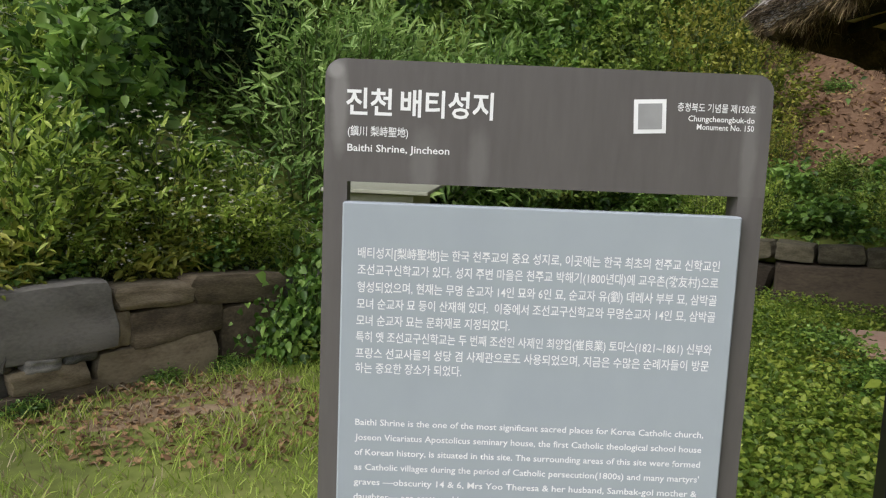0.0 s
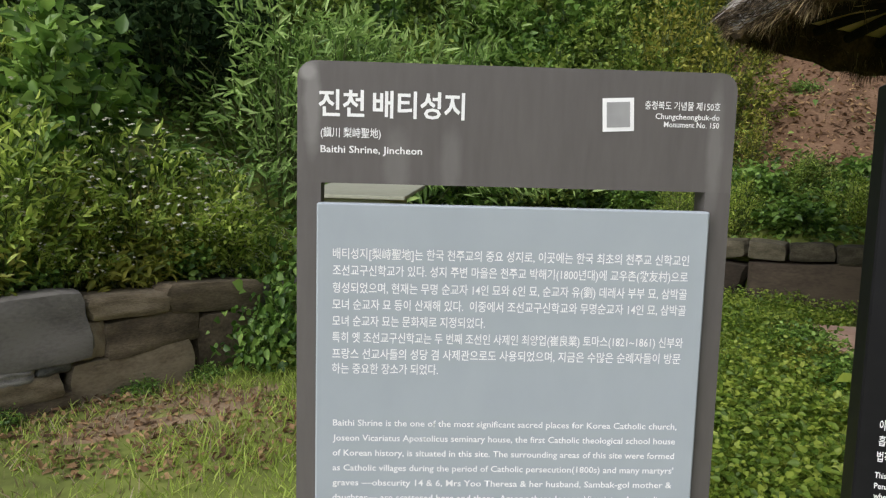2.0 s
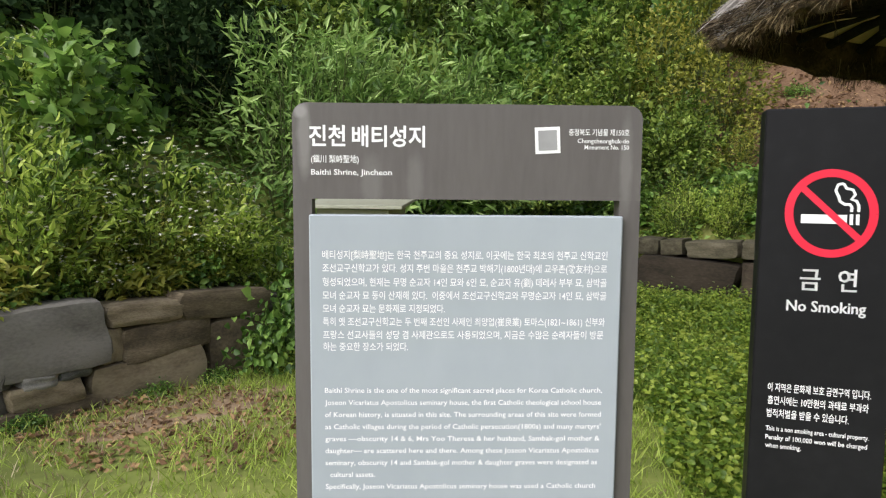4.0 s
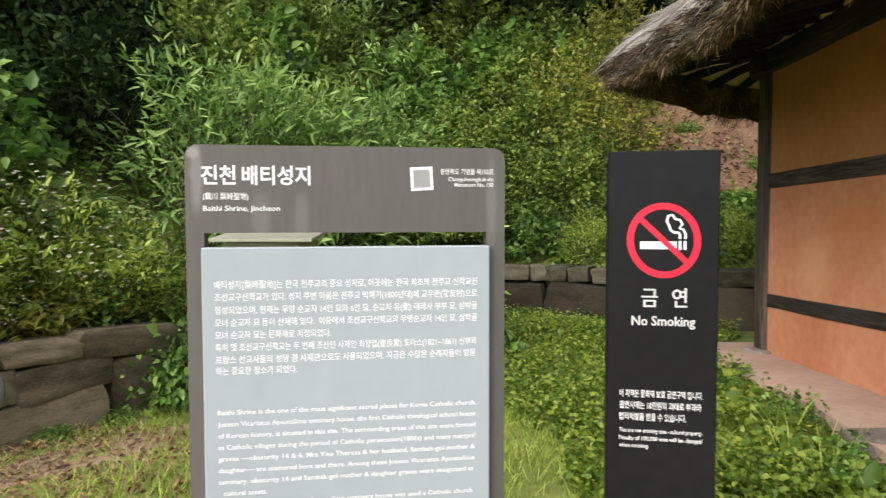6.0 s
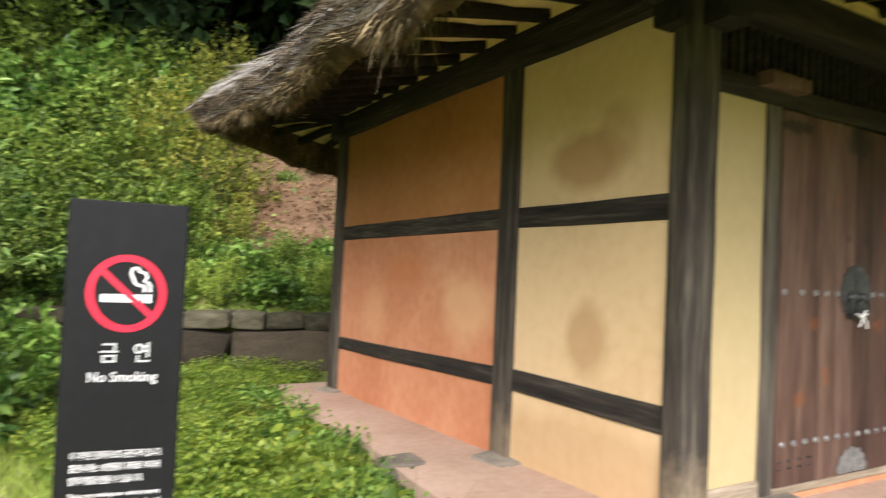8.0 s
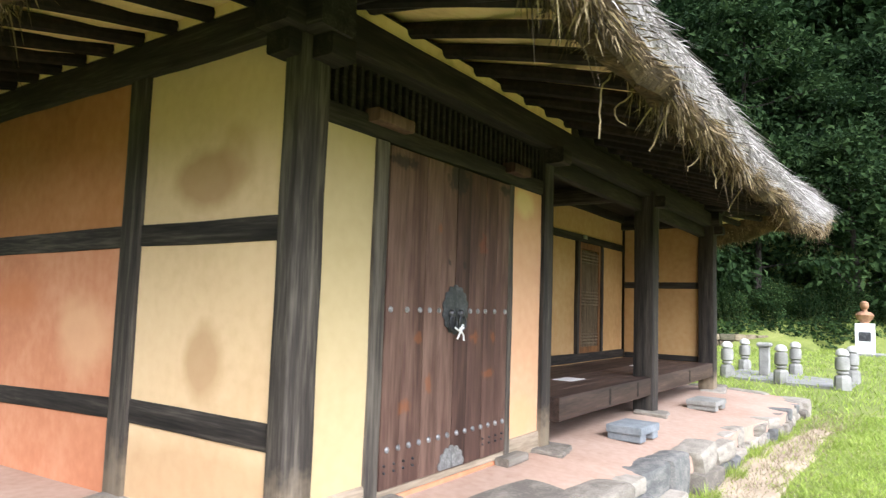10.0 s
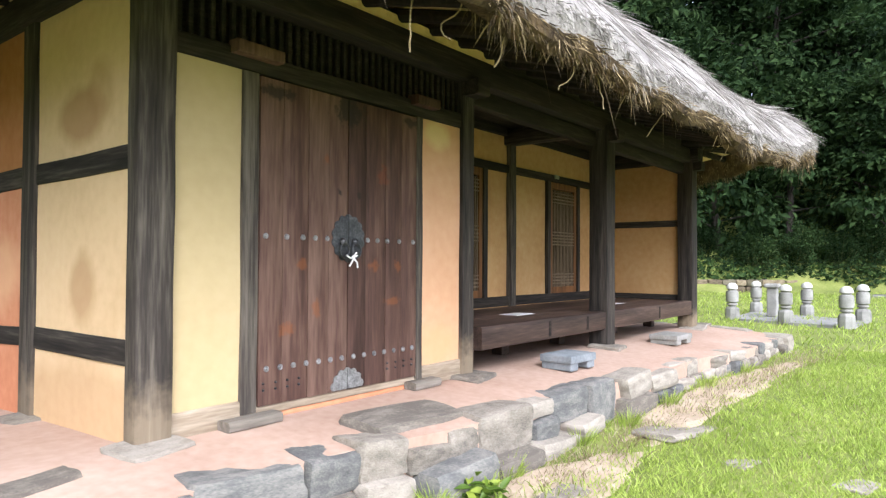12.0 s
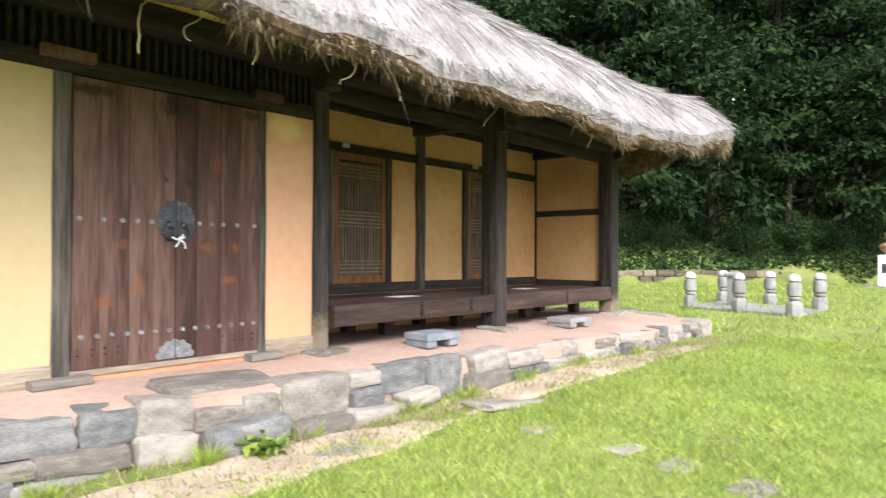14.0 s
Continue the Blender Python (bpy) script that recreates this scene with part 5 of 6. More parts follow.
for k in (0, 0.7):
    post_line("금", 1331 + k, 1364 + k, 524, 30)
    post_line("연", 1393 + k, 1423 + k, 524, 30)
    post_line("No Smoking", 1310 + k, 1439 + k, 562, 19)
post_line("이 지역은 문화재 보호 금연구역 입니다.", 1283, 1453, 699, 12)
post_line("흡연시에는 10만원의 과태료 부과와", 1283, 1450, 721, 12)
post_line("법적처벌을 받을 수 있습니다.", 1282, 1419, 743, 12)
post_line("This is a non smoking area - cultural property.", 1281, 1452, 767, 8.5)
post_line("Penalty of 100,000 won will be charged", 1281, 1450, 782, 8.5)
post_line("when smoking.", 1281, 1342, 796, 8.5)


def at_mm(px, py):
    v = MP.inverted() @ on_post(px, py)
    return v.x, v.y


def ribbon(points, w, z0, z1, material, name):
    """A stroke of even width along points, all on the post's face."""
    pts = [Vector(at_mm(*p)) for p in points]
    left, right = [], []
    for i, p in enumerate(pts):
        d = (pts[min(i + 1, len(pts) - 1)] - pts[max(i - 1, 0)]).normalized()
        n = Vector((-d.y, d.x)) * w / 2
        left.append(p + n)
        right.append(p - n)
    return [tuple(p) for p in left + right[::-1]]


def stroke(points, w, z0, z1, material, name, label=""):
    pts = ribbon(points, w, z0, z1, material, name)
    n = len(pts) // 2
    bm = bmesh.new()
    m = MP @ Matrix.Translation((0, 0, z1))
    a = [bm.verts.new(m @ Vector((*pts[i], 0))) for i in range(n)]
    b = [bm.verts.new(m @ Vector((*pts[2 * n - 1 - i], 0))) for i in range(n)]
    for i in range(n - 1):
        bm.faces.new((b[i], b[i + 1], a[i + 1], a[i]))
    return part(name, bm, material, post, label)


circle = [(1378 + 68 * math.cos(radians(a)), 399 + 66 * math.sin(radians(a))) for a in range(0, 361, 6)]
stroke([(1330, 408.5), (1404, 408.5)], 0.0165, 0, 0.0006, PRINT_WHITE, "cigarette_mark", "white cigarette drawing")
stroke([(1411, 417), (1411, 400)], 0.0055, 0, 0.0006, PRINT_WHITE, "cigarette_mark")
stroke([(1421, 417), (1421, 400)], 0.0055, 0, 0.0006, PRINT_WHITE, "cigarette_mark")
smoke = [(1397, 350), (1388, 352), (1385, 362), (1390, 372), (1392, 379), (1400, 384), (1408, 384), (1411, 388), (1411, 396)]
smoke2 = [(1397, 350), (1402, 358), (1412, 360), (1416, 368), (1410, 376), (1418, 378), (1422, 386), (1422, 396)]
for s in (smoke, smoke2):
    stroke(s, 0.0048, 0, 0.0007, PRINT_WHITE, "smoke_mark")
stroke([(1330, 356), (1426, 442)], 0.012, 0, 0.0011, PRINT_RED, "red_bar", "red diagonal bar")
stroke(circle, 0.0145, 0, 0.0015, PRINT_RED, "red_ring", "red prohibition ring")

# cream cabinet in the hedge behind the board
cab = thing("utility_box", (-1.15, 4.5, ground_z(-1.15, 4.5)), "cream metal utility box with sloping lid among the shrubs", "box")
zc = ground_z(-1.15, 4.5)
part("body", boxed((-1.45, 4.22, zc), (-0.92, 4.75, 1.33), 0.006), BOX_PAINT, cab)
bm = boxed((-1.52, 4.10, 1.335), (-0.80, 4.82, 1.36), 0.004)
for v in bm.verts:
    v.co.z += 0.10 * (v.co.y - 4.1)
part("lid", bm, BOX_PAINT, cab, "cream sloping metal lid")


# ---- stone posts round a memorial slab, and a bust on a plinth ----
bm = bmesh.new()
prism(bm, [(16.75, 0.1), (18.75, 0.0), (20.05, 2.7), (17.45, 2.65)], 0.15, Matrix.Translation((0, 0, -0.05)))
slab = solid("memorial_slab", bm, GRANITE, "low pale granite slab set in the lawn", "slab")
first = None
for x, y in ((17.5, 2.55), (20.0, 2.62), (17.2, 1.38), (19.6, 1.38), (16.8, 0.2), (18.7, 0.12)):
    if first is None:
        first = thing("stone_post", (x, y, 0.06), "carved pale granite post with round cap beside a memorial slab", "post", "stone posts round the slab")
        lathe_bm = lathe(bmesh.new(), [(0.155, 0.0), (0.16, 0.14), (0.15, 0.25), (0.125, 0.29), (0.095, 0.30)], (x, y, 0.06), 8)
        part("base", lathe_bm, GRANITE, first)
        part("shaft", lathe(bmesh.new(), [(0.085, 0.301), (0.085, 0.325), (0.12, 0.34), (0.12, 0.37), (0.09, 0.385), (0.135, 0.42), (0.14, 0.55), (0.13, 0.66), (0.09, 0.675), (0.09, 0.695)], (x, y, 0.06), 10), GRANITE, first, "", True)
        part("cap", lathe(bmesh.new(), [(0.10, 0.696), (0.125, 0.71), (0.125, 0.75), (0.105, 0.80), (0.06, 0.835), (0.005, 0.845)], (x, y, 0.06), 12), GRANITE_PALE, first, "rounded white cap stone", True)
    else:
        copy_thing(first, Matrix.Translation((x, y, 0.06)))
marker = thing("memorial_stone", (18.5, 1.9, 0.1), "upright pale granite memorial stone on the slab", "memorial")
part("shaft", boxed((18.38, 1.8, 0.1), (18.62, 2.02, 0.78), 0.02), GRANITE, marker)
part("cap", boxed((18.32, 1.75, 0.78), (18.68, 2.07, 0.88), 0.03), GRANITE, marker)
bust_base = thing("plinth", (31.200, 0.35, ground_z(31.200, 0.35)), "white stone plinth with a dark plaque, on a paved base", "plinth")
zp = ground_z(31.200, 0.35)
part("step", boxed((30.500, -0.45, zp - 0.1), (32.000, 1.15, zp + 0.08), 0.01), GRANITE, bust_base)
part("shaft", boxed((30.90, 0.03, zp + 0.08), (31.50, 0.67, zp + 1.22), 0.015), PRINT_WHITE, bust_base, "white stone shaft")
part("plaque", boxed((30.885, 0.15, zp + 0.55), (30.899, 0.55, zp + 0.9), 0.003), IRON, bust_base, "dark plaque")
bm = lathe(bmesh.new(), [(0.16, 0.0), (0.15, 0.05), (0.27, 0.18), (0.33, 0.32), (0.24, 0.42), (0.10, 0.47), (0.09, 0.54), (0.14, 0.60), (0.16, 0.70), (0.14, 0.80), (0.06, 0.86), (0.005, 0.87)], (31.200, 0.35, zp + 1.222), 14)
solid("statue", bm, BRONZE, "plain bronze-coloured bust on a white plinth", "statue", smooth=True)


# ---- plants ----
np.random.seed(11)


def unit(v):
    return v / (np.linalg.norm(v, axis=-1, keepdims=True) + 1e-9)


def shrub(name, label, spread, height, boughs, n, length, width, leaf_mat, arch=0.25, droop=0.2, up=0.8, loose=0.16, flower=0, seed=0, lump=0.0):
    """A shrub at the origin: thin boughs from the ground and leaves along them."""
    rs = np.random.RandomState(seed)
    ob = thing(name, (0, 0, 0), label, "shrub")
    a = rs.rand(boughs) * 2 * np.pi
    r = np.sqrt(rs.rand(boughs)) * spread * (1 + lump * rs.normal(size=boughs)).clip(0.4, 1.7)
    top = height * (1 - 0.55 * (r / spread).clip(0, 1.2) ** 2) * (0.75 + 0.35 * rs.rand(boughs))
    base = np.stack([0.25 * r * np.cos(a), 0.25 * r * np.sin(a), np.full(boughs, -0.12)], -1)
    tip = np.stack([r * np.cos(a), r * np.sin(a), top], -1)
    bm = bmesh.new()
    for k in range(min(boughs, 40)):
        m = Vector(base[k]).lerp(Vector(tip[k]), 0.55) + Vector((0, 0, arch * height * 0.4))
        pole(bm, base[k], m, 0.009, 0.006, 4)
        pole(bm, m, tip[k], 0.006, 0.002, 4)
    part("branching", bm, STEM, ob, "thin green-brown stems")

    def along(count, low):
        k = rs.randint(0, boughs, count)
        f = (low + (1 - low) * rs.rand(count) ** 0.7)[:, None]
        mid = base[k] * 0.45 + tip[k] * 0.55 + np.array([0, 0, arch * height * 0.4])
        p = (1 - f) ** 2 * base[k] + 2 * f * (1 - f) * mid + f * f * tip[k]
        way = 2 * (1 - f) * (mid - base[k]) + 2 * f * (tip[k] - mid)
        return p, unit(way)

    p, way = along(n, 0.18)
    p = p + rs.normal(size=(n, 3)) * loose * spread * np.array([1, 1, 0.7])
    p[:, 2] = np.abs(p[:, 2])
    out = unit(p * np.array([1, 1, 0.35]))
    w = unit(way * 0.5 + out * 0.5 + rs.normal(size=(n, 3)) * 0.55 - np.array([0, 0, droop]))
    nrm = unit(np.array([0, 0, up]) + out * 0.5 + rs.normal(size=(n, 3)) * 0.45)
    size = (0.55 + 0.7 * rs.rand(n))
    data = leaves("foliage", p, w, nrm, length * size, width * size, leaf_mat)
    lv = new("foliage", data)
    lv.parent = ob
    if flower:
        p, way = along(flower, 0.8)
        p = p + rs.normal(size=(flower, 3)) * 0.09 + np.array([0, 0, 0.03])
        k = np.repeat(np.arange(flower), 4)
        w = unit(np.stack([np.cos(np.tile([0, 1.57, 3.14, 4.71], flower)), np.sin(np.tile([0, 1.57, 3.14, 4.71], flower)), np.full(flower * 4, 0.15)], -1) + np.array([0, 0, 0.5]) * np.tile([0, 1, 0, -1], flower)[:, None])
        fl = new("blossom", leaves("blossom", p[k], w, np.tile([0, -0.5, 1.0], (flower * 4, 1)) + rs.normal(size=(flower * 4, 3)) * 0.2, 0.019, 0.017, PETAL))
        fl.parent = ob
        tagged(fl, "small white daisy-like flowers")
    return ob


KINDS = {
    "bush": shrub("bush", "dense dark green small-leaved bush on the bank", 0.95, 1.25, 80, 3600, 0.072, 0.045, LEAF_BUSH, 0.25, 0.2, 0.8, 0.07, seed=1, lump=0.3),
    "bush2": shrub("bush", "dense green bush with small glossy leaves on the bank", 0.8, 1.5, 60, 3000, 0.085, 0.052, LEAF_BUSH, 0.35, 0.3, 0.8, 0.07, seed=2, lump=0.3),
    "broad": shrub("broadleaf_shrub", "broad-leaved green creeper heaped over the bank", 0.95, 0.75, 40, 1300, 0.15, 0.13, LEAF_BROAD, 0.3, 0.35, 1.0, 0.14, seed=3, lump=0.3),
    "broad2": shrub("broadleaf_shrub", "leafy green shrub with pointed broad leaves", 0.75, 1.25, 44, 1400, 0.13, 0.085, LEAF_BROAD, 0.3, 0.4, 0.8, 0.06, seed=4, lump=0.3),
    "willow": shrub("willow_shrub", "pale green willow shrub with long narrow leaves", 1.25, 2.1, 46, 1900, 0.14, 0.034, LEAF_WILLOW, 0.5, 0.3, 0.7, 0.05, seed=5, lump=0.3),
    "yellow": shrub("young_tree_shrub", "yellow-green shrub with loose upright boughs", 0.9, 1.9, 44, 2000, 0.085, 0.05, LEAF_YELLOW, 0.3, 0.3, 0.7, 0.06, seed=6, lump=0.3),
    "weed": shrub("tall_weed", "tall fine-leaved weeds with small white flowers", 0.7, 1.05, 56, 2300, 0.085, 0.034, LEAF_FINE, 0.15, 0.05, 0.6, 0.05, 240, seed=7),
    "weed2": shrub("tall_weed", "tall fine-leaved green weeds on the bank", 0.65, 1.25, 40, 2200, 0.09, 0.03, LEAF_FINE, 0.12, 0.05, 0.6, 0.045, 60, seed=8),
    "peony": shrub("leafy_perennial", "low yellow-green leafy perennial over the stone wall", 0.55, 0.5, 30, 700, 0.13, 0.045, LEAF_YELLOW, 0.4, 0.2, 0.8, 0.16, seed=9),
    "shade": shrub("shaded_bush", "bush high on the bank, leaves coloured dark for shade", 1.1, 1.7, 60, 3400, 0.10, 0.06, LEAF_DEEP, 0.3, 0.3, 0.8, 0.08, seed=12, lump=0.3),
    "ivy": shrub("creeper", "green creeper with lobed leaves spilling over stones", 0.45, 0.55, 26, 800, 0.075, 0.065, LEAF_BROAD, 0.4, 0.5, 0.7, 0.24, seed=10),
}
PLACED = {}


def plant(kind, x, y, scale=1.0, sink=0.0, tall=1.0, turn=None):
    """Sets the first, then copies, of a kind of shrub on the ground."""
    turn = RNG.uniform(0, 360) if turn is None else turn
    m = pose(x, y, ground_z(x, y) - sink, 0, 0, turn)
    src = KINDS[kind]
    if kind in PLACED:
        ob = copy_thing(src, m)
    else:
        ob = src
        ob.matrix_basis = m
        PLACED[kind] = True
    ob.scale = (scale, scale, scale * tall)
    return ob


def bank_point(s, d):
    """A place d metres up the bank from the wall, s metres along it from the second corner of its line."""
    i = 1
    while s > (Vector(FOOT[i + 1]) - Vector(FOOT[i])).length:
        s -= (Vector(FOOT[i + 1]) - Vector(FOOT[i])).length
        i += 1
    a, b = Vector(FOOT[i]), Vector(FOOT[i + 1])
    way = (b - a).normalized()
    p = a + way * s + Vector((-way.y, way.x)) * d
    return p.x, p.y


rng = random.Random(33)
# the weedy western bank
s = 0.2
while s < 7.2:
    for d in (0.75, 1.4, 2.2):
        x, y = bank_point(s + rng.uniform(-0.3, 0.3), d + rng.uniform(-0.2, 0.2))
        plant(rng.choice(("weed", "weed2", "weed2", "weed", "broad2") if d > 1 else ("weed", "weed", "weed2")), x, y, rng.uniform(0.8, 1.1))
    s += 0.9
for x, y in ((-3.35, 3.6), (-2.95, 4.15), (-3.9, 3.35), (-4.6, 3.1)):
    plant("peony", x, y, rng.uniform(0.8, 1.0), 0.05)
for k in range(9):
    p = FLAT_A + flat_way * (-1.2 + 0.36 * k) + flat_in * (0.34 + 0.05 * (k % 3))
    plant(("peony", "ivy", "weed")[k % 3], p.x, p.y, (0.62, 0.6, 0.5)[k % 3] + 0.05 * (k % 2), ground_z(p.x, p.y) - 0.66)
for x, y in ((-2.45, 3.75), (-2.85, 3.05), (-2.2, 4.15)):
    plant("ivy", x, y, 0.3, 0.02, 0.7)
for x, y, k in ((-2.55, 4.85, 1.0), (-2.2, 5.2, 0.8), (-2.7, 4.5, 0.7)):
    plant("weed", x, y, 0.8 * k)
for x, y, k in ((-1.75, 4.75, 0.95), (-1.6, 5.2, 1.1), (-1.5, 5.7, 1.2), (-1.9, 4.5, 0.7)):
    plant("ivy", x, y, k, 0.02, 1.5)
for x, y in ((-1.35, 5.3), (-0.75, 5.2), (-0.35, 5.6), (0.15, 6.3), (-0.9, 6.2)):
    plant("broad2", x, y, 0.85, 0.1)
for s in np.arange(5.6, 13.2, 0.55):
    x, y = bank_point(8.2 + s - 5.6, 0.22)
    plant("ivy", x, y, rng.uniform(0.45, 0.75), 0.05, 0.8)
# up the bank: broad leaves, willow, dense bushes
for x, y, kind, k in (
    (-2.7, 6.7, "willow", 1.1), (-1.95, 7.7, "willow", 1.2), (-1.35, 8.5, "willow", 1.2), (-2.3, 7.2, "willow", 1.15), (-0.85, 9.3, "willow", 1.0),
    (-4.6, 5.6, "broad", 0.9), (-4.0, 6.8, "shade", 1.1), (-5.4, 6.6, "shade", 1.1), (-5.0, 8.0, "shade", 1.3), (-6.3, 5.4, "shade", 1.1), (-6.6, 7.2, "shade", 1.5),
    (-1.7, 8.3, "broad", 1.0), (-1.2, 9.0, "bush", 1.0), (-0.5, 9.7, "bush", 1.15), (0.3, 10.4, "bush", 1.2), (1.1, 10.5, "bush", 1.1),
    (-0.9, 10.6, "bush", 1.25), (0.2, 11.4, "bush2", 1.2), (1.4, 11.3, "bush2", 1.25), (-1.9, 9.8, "bush2", 1.3), (2.1, 10.6, "bush2", 1.0),
    (2.0, 11.9, "yellow", 1.1), (2.9, 11.2, "yellow", 0.95), (2.6, 12.6, "yellow", 1.2), (1.2, 12.8, "bush2", 1.4), (-0.6, 12.2, "broad2", 1.0), (-0.1, 11.9, "broad2", 1.0), (-1.6, 11.0, "broad2", 1.0), (0.0, 12.8, "broad2", 1.15),
    (-1.2, 11.9, "broad2", 1.15), (-2.6, 10.8, "broad2", 1.2), (-3.6, 9.4, "bush2", 1.4), (-4.8, 9.8, "bush2", 1.5), (-2.9, 12.6, "bush2", 1.6),
    (-1.0, 8.0, "broad2", 0.8), (-0.4, 8.6, "broad2", 0.9), (0.5, 9.9, "broad2", 0.75), (1.3, 9.8, "broad2", 0.7), (2.0, 9.5, "weed2", 0.7),
    (2.6, 9.2, "weed2", 0.65), (3.3, 9.0, "broad", 0.6), (3.9, 8.9, "weed2", 0.6), (4.6, 8.8, "broad", 0.6), (2.9, 9.8, "broad", 0.6), (3.6, 9.6, "bush", 0.5), (4.4, 9.5, "broad", 0.6),
    (5.4, 8.9, "weed2", 0.6), (6.3, 9.0, "broad", 0.6), (3.0, 10.2, "yellow", 0.5), (3.8, 12.9, "yellow", 0.4), (5.0, 10.6, "ivy", 0.6), (4.2, 11.6, "ivy", 0.55), (5.9, 11.9, "ivy", 0.6),
    (3.6, 14.2, "yellow", 1.1), (5.2, 14.4, "bush2", 1.2), (6.8, 13.6, "bush2", 1.2), (8.0, 11.5, "broad2", 1.2), (1.9, 14.3, "bush2", 1.5), (0.2, 14.6, "bush2", 1.6),
    (-1.6, 14.2, "bush2", 1.6), (-3.8, 13.8, "bush2", 1.7), (-5.6, 11.6, "bush2", 1.7), (-1.0, 13.2, "broad2", 1.5), (-2.4, 13.4, "willow", 1.3), (0.9, 13.6, "broad2", 1.5), (2.3, 13.4, "broad2", 1.3), (-3.4, 11.4, "broad2", 1.5), (-3.0, 8.2, "broad2", 1.1), (-0.3, 16.0, "bush2", 1.9), (1.6, 16.2, "bush2", 1.9), (-7.2, 9.6, "shade", 1.8), (-8.2, 7.0, "shade", 1.7), (-7.4, 5.0, "shade", 1.4),
):
    plant(kind, x, y, k, 0.06)


# small leaves that cover the whole bank
def on_bank(n, x0, x1, y0, y1, d0, d1):
    x, y = x0 + (x1 - x0) * np.random.rand(n), y0 + (y1 - y0) * np.random.rand(n)
    d = outside(x, y)
    ok = (d > d0) & (d < d1) & ~((((x - 5.0) / 1.9) ** 2 + ((y - 11.6) / 2.1) ** 2 < 1) & (np.random.rand(n) < 0.92))
    return x[ok], y[ok]


def cover(name, x, y, high, length, width, material, label, lift=0.0, plain=True, face=(0, -0.25, 1.0)):
    n = len(x)
    p = np.stack([x, y, ground_at(x, y) + lift + high * np.random.rand(n) ** 1.5], -1)
    way = unit(np.random.normal(size=(n, 3)) * np.array([1, 1, 0.5]) + np.array([0, -0.2, 0.1]))
    nrm = unit(np.array(face) + np.random.normal(size=(n, 3)) * 0.4)
    size = 0.55 + 0.8 * np.random.rand(n)
    ob = new(name, leaves(name, p, way, nrm, length * size, width * size, material, 0.25, plain))
    return tagged(ob, label, "undergrowth", kind="stuff")


x, y = on_bank(70000, -9, 8, 1, 16, 0.3, 9)
cover("undergrowth", x, y, 0.38, 0.10, 0.06, LEAF_BROAD, "tangled green undergrowth covering the bank")
x, y = on_bank(34000, -5.5, 8, 2, 10.6, 0.02, 0.8)
cover("wall_creeper", x, y, 0.22, 0.06, 0.045, LEAF_WEED, "light green creepers along the top of the stone wall", 0.03)
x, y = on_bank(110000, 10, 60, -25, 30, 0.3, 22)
cover("forest_undergrowth", x, y, 0.22, 0.24, 0.16, LEAF_DEEP, "green undergrowth on the wooded slope, coloured dark for shade under the crowns", face=(-0.8, -0.1, 0.6))
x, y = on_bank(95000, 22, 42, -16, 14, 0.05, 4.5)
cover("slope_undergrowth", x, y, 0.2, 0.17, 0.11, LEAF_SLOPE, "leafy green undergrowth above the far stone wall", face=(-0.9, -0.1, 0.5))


# bright weeds between the signs and the platform
def thick(cx, cy, rx, ry, n, seed):
    rs = np.random.RandomState(seed)
    a, r = rs.rand(n) * 2 * np.pi, np.sqrt(rs.rand(n))
    return cx + rx * r * np.cos(a), cy + ry * r * np.sin(a)


def off_platform(x, y):
    west = 2.42 + 0.08 * np.sin(1.9 * y) - 0.27 * smooth(2.2, 1.3, y) + 0.12 * smooth(4.6, 6.2, y)
    front = 1.02 - 0.062 * (x - 3.0) + 0.05 * np.sin(2.3 * x)
    return ~((x > west - 0.03) & (x < 12.5) & (y > front - 0.05) & (y < 6.65))


wx, wy = [], []
for cx, cy, rx, ry, n in ((1.55, 3.4, 0.75, 1.6, 20000), (1.3, 5.8, 1.0, 2.2, 18000), (0.6, 7.6, 1.4, 1.6, 13000), (2.1, 2.3, 0.45, 0.9, 9000), (2.2, 7.9, 1.4, 0.9, 8000), (2.3, 6.9, 0.8, 0.7, 5000), (-1.75, 4.6, 0.3, 0.3, 600)):
    a, b = thick(cx, cy, rx, ry, n, int(n / 7))
    hgt = np.array([noise.noise(Vector((u * 1.8, v * 1.8, 0))) for u, v in zip(a, b)])
    ok = off_platform(a, b) & (outside(a, b) < 0.1) & (hgt > -0.2)
    wx.append(a[ok])
    wy.append(b[ok])
wx, wy = np.concatenate(wx), np.concatenate(wy)
cover("weeds", wx, wy, 0.22, 0.039, 0.029, LEAF_WEED, "thick bright green broad-leaved weeds in the grass", 0.0, False)
a, b = thick(2.3, 3.1, 0.32, 1.7, 1700, 5)
ok = off_platform(a, b) | (np.random.rand(len(a)) < 0.1)
cover("broad_weeds", a[ok], b[ok], 0.17, 0.12, 0.085, LEAF_WEED, "large-leaved green weeds along the platform edge", 0.03, False)


a, b = thick(4.62, 0.52, 0.13, 0.1, 60, 6)
cover("broad_weeds", a, b, 0.1, 0.11, 0.045, LEAF_WEED, "small green broad-leaved weed below the platform", 0.01, False)
for k in range(15):
    y = 1.95 + 0.31 * k
    plant(("ivy", "ivy", "peony")[k % 3], west_line(y) - 0.1 - 0.06 * (k % 2), y, (0.5, 0.62, 0.45)[k % 3], -0.02, (0.9, 0.75, 0.8)[k % 3])
a, b = thick(-2.0, 3.3, 1.0, 0.7, 1500, 9)
u, v = thick(5.0, 11.2, 2.0, 2.0, 2600, 19)
cover("leaf_litter", u, v, 0.05, 0.09, 0.04, LITTER, "brown leaves and twigs scattered on the bare soil", 0.1)
cover("leaf_litter", a, b, 0.03, 0.045, 0.025, LITTER, "brown fallen leaves scattered on the thin grass")
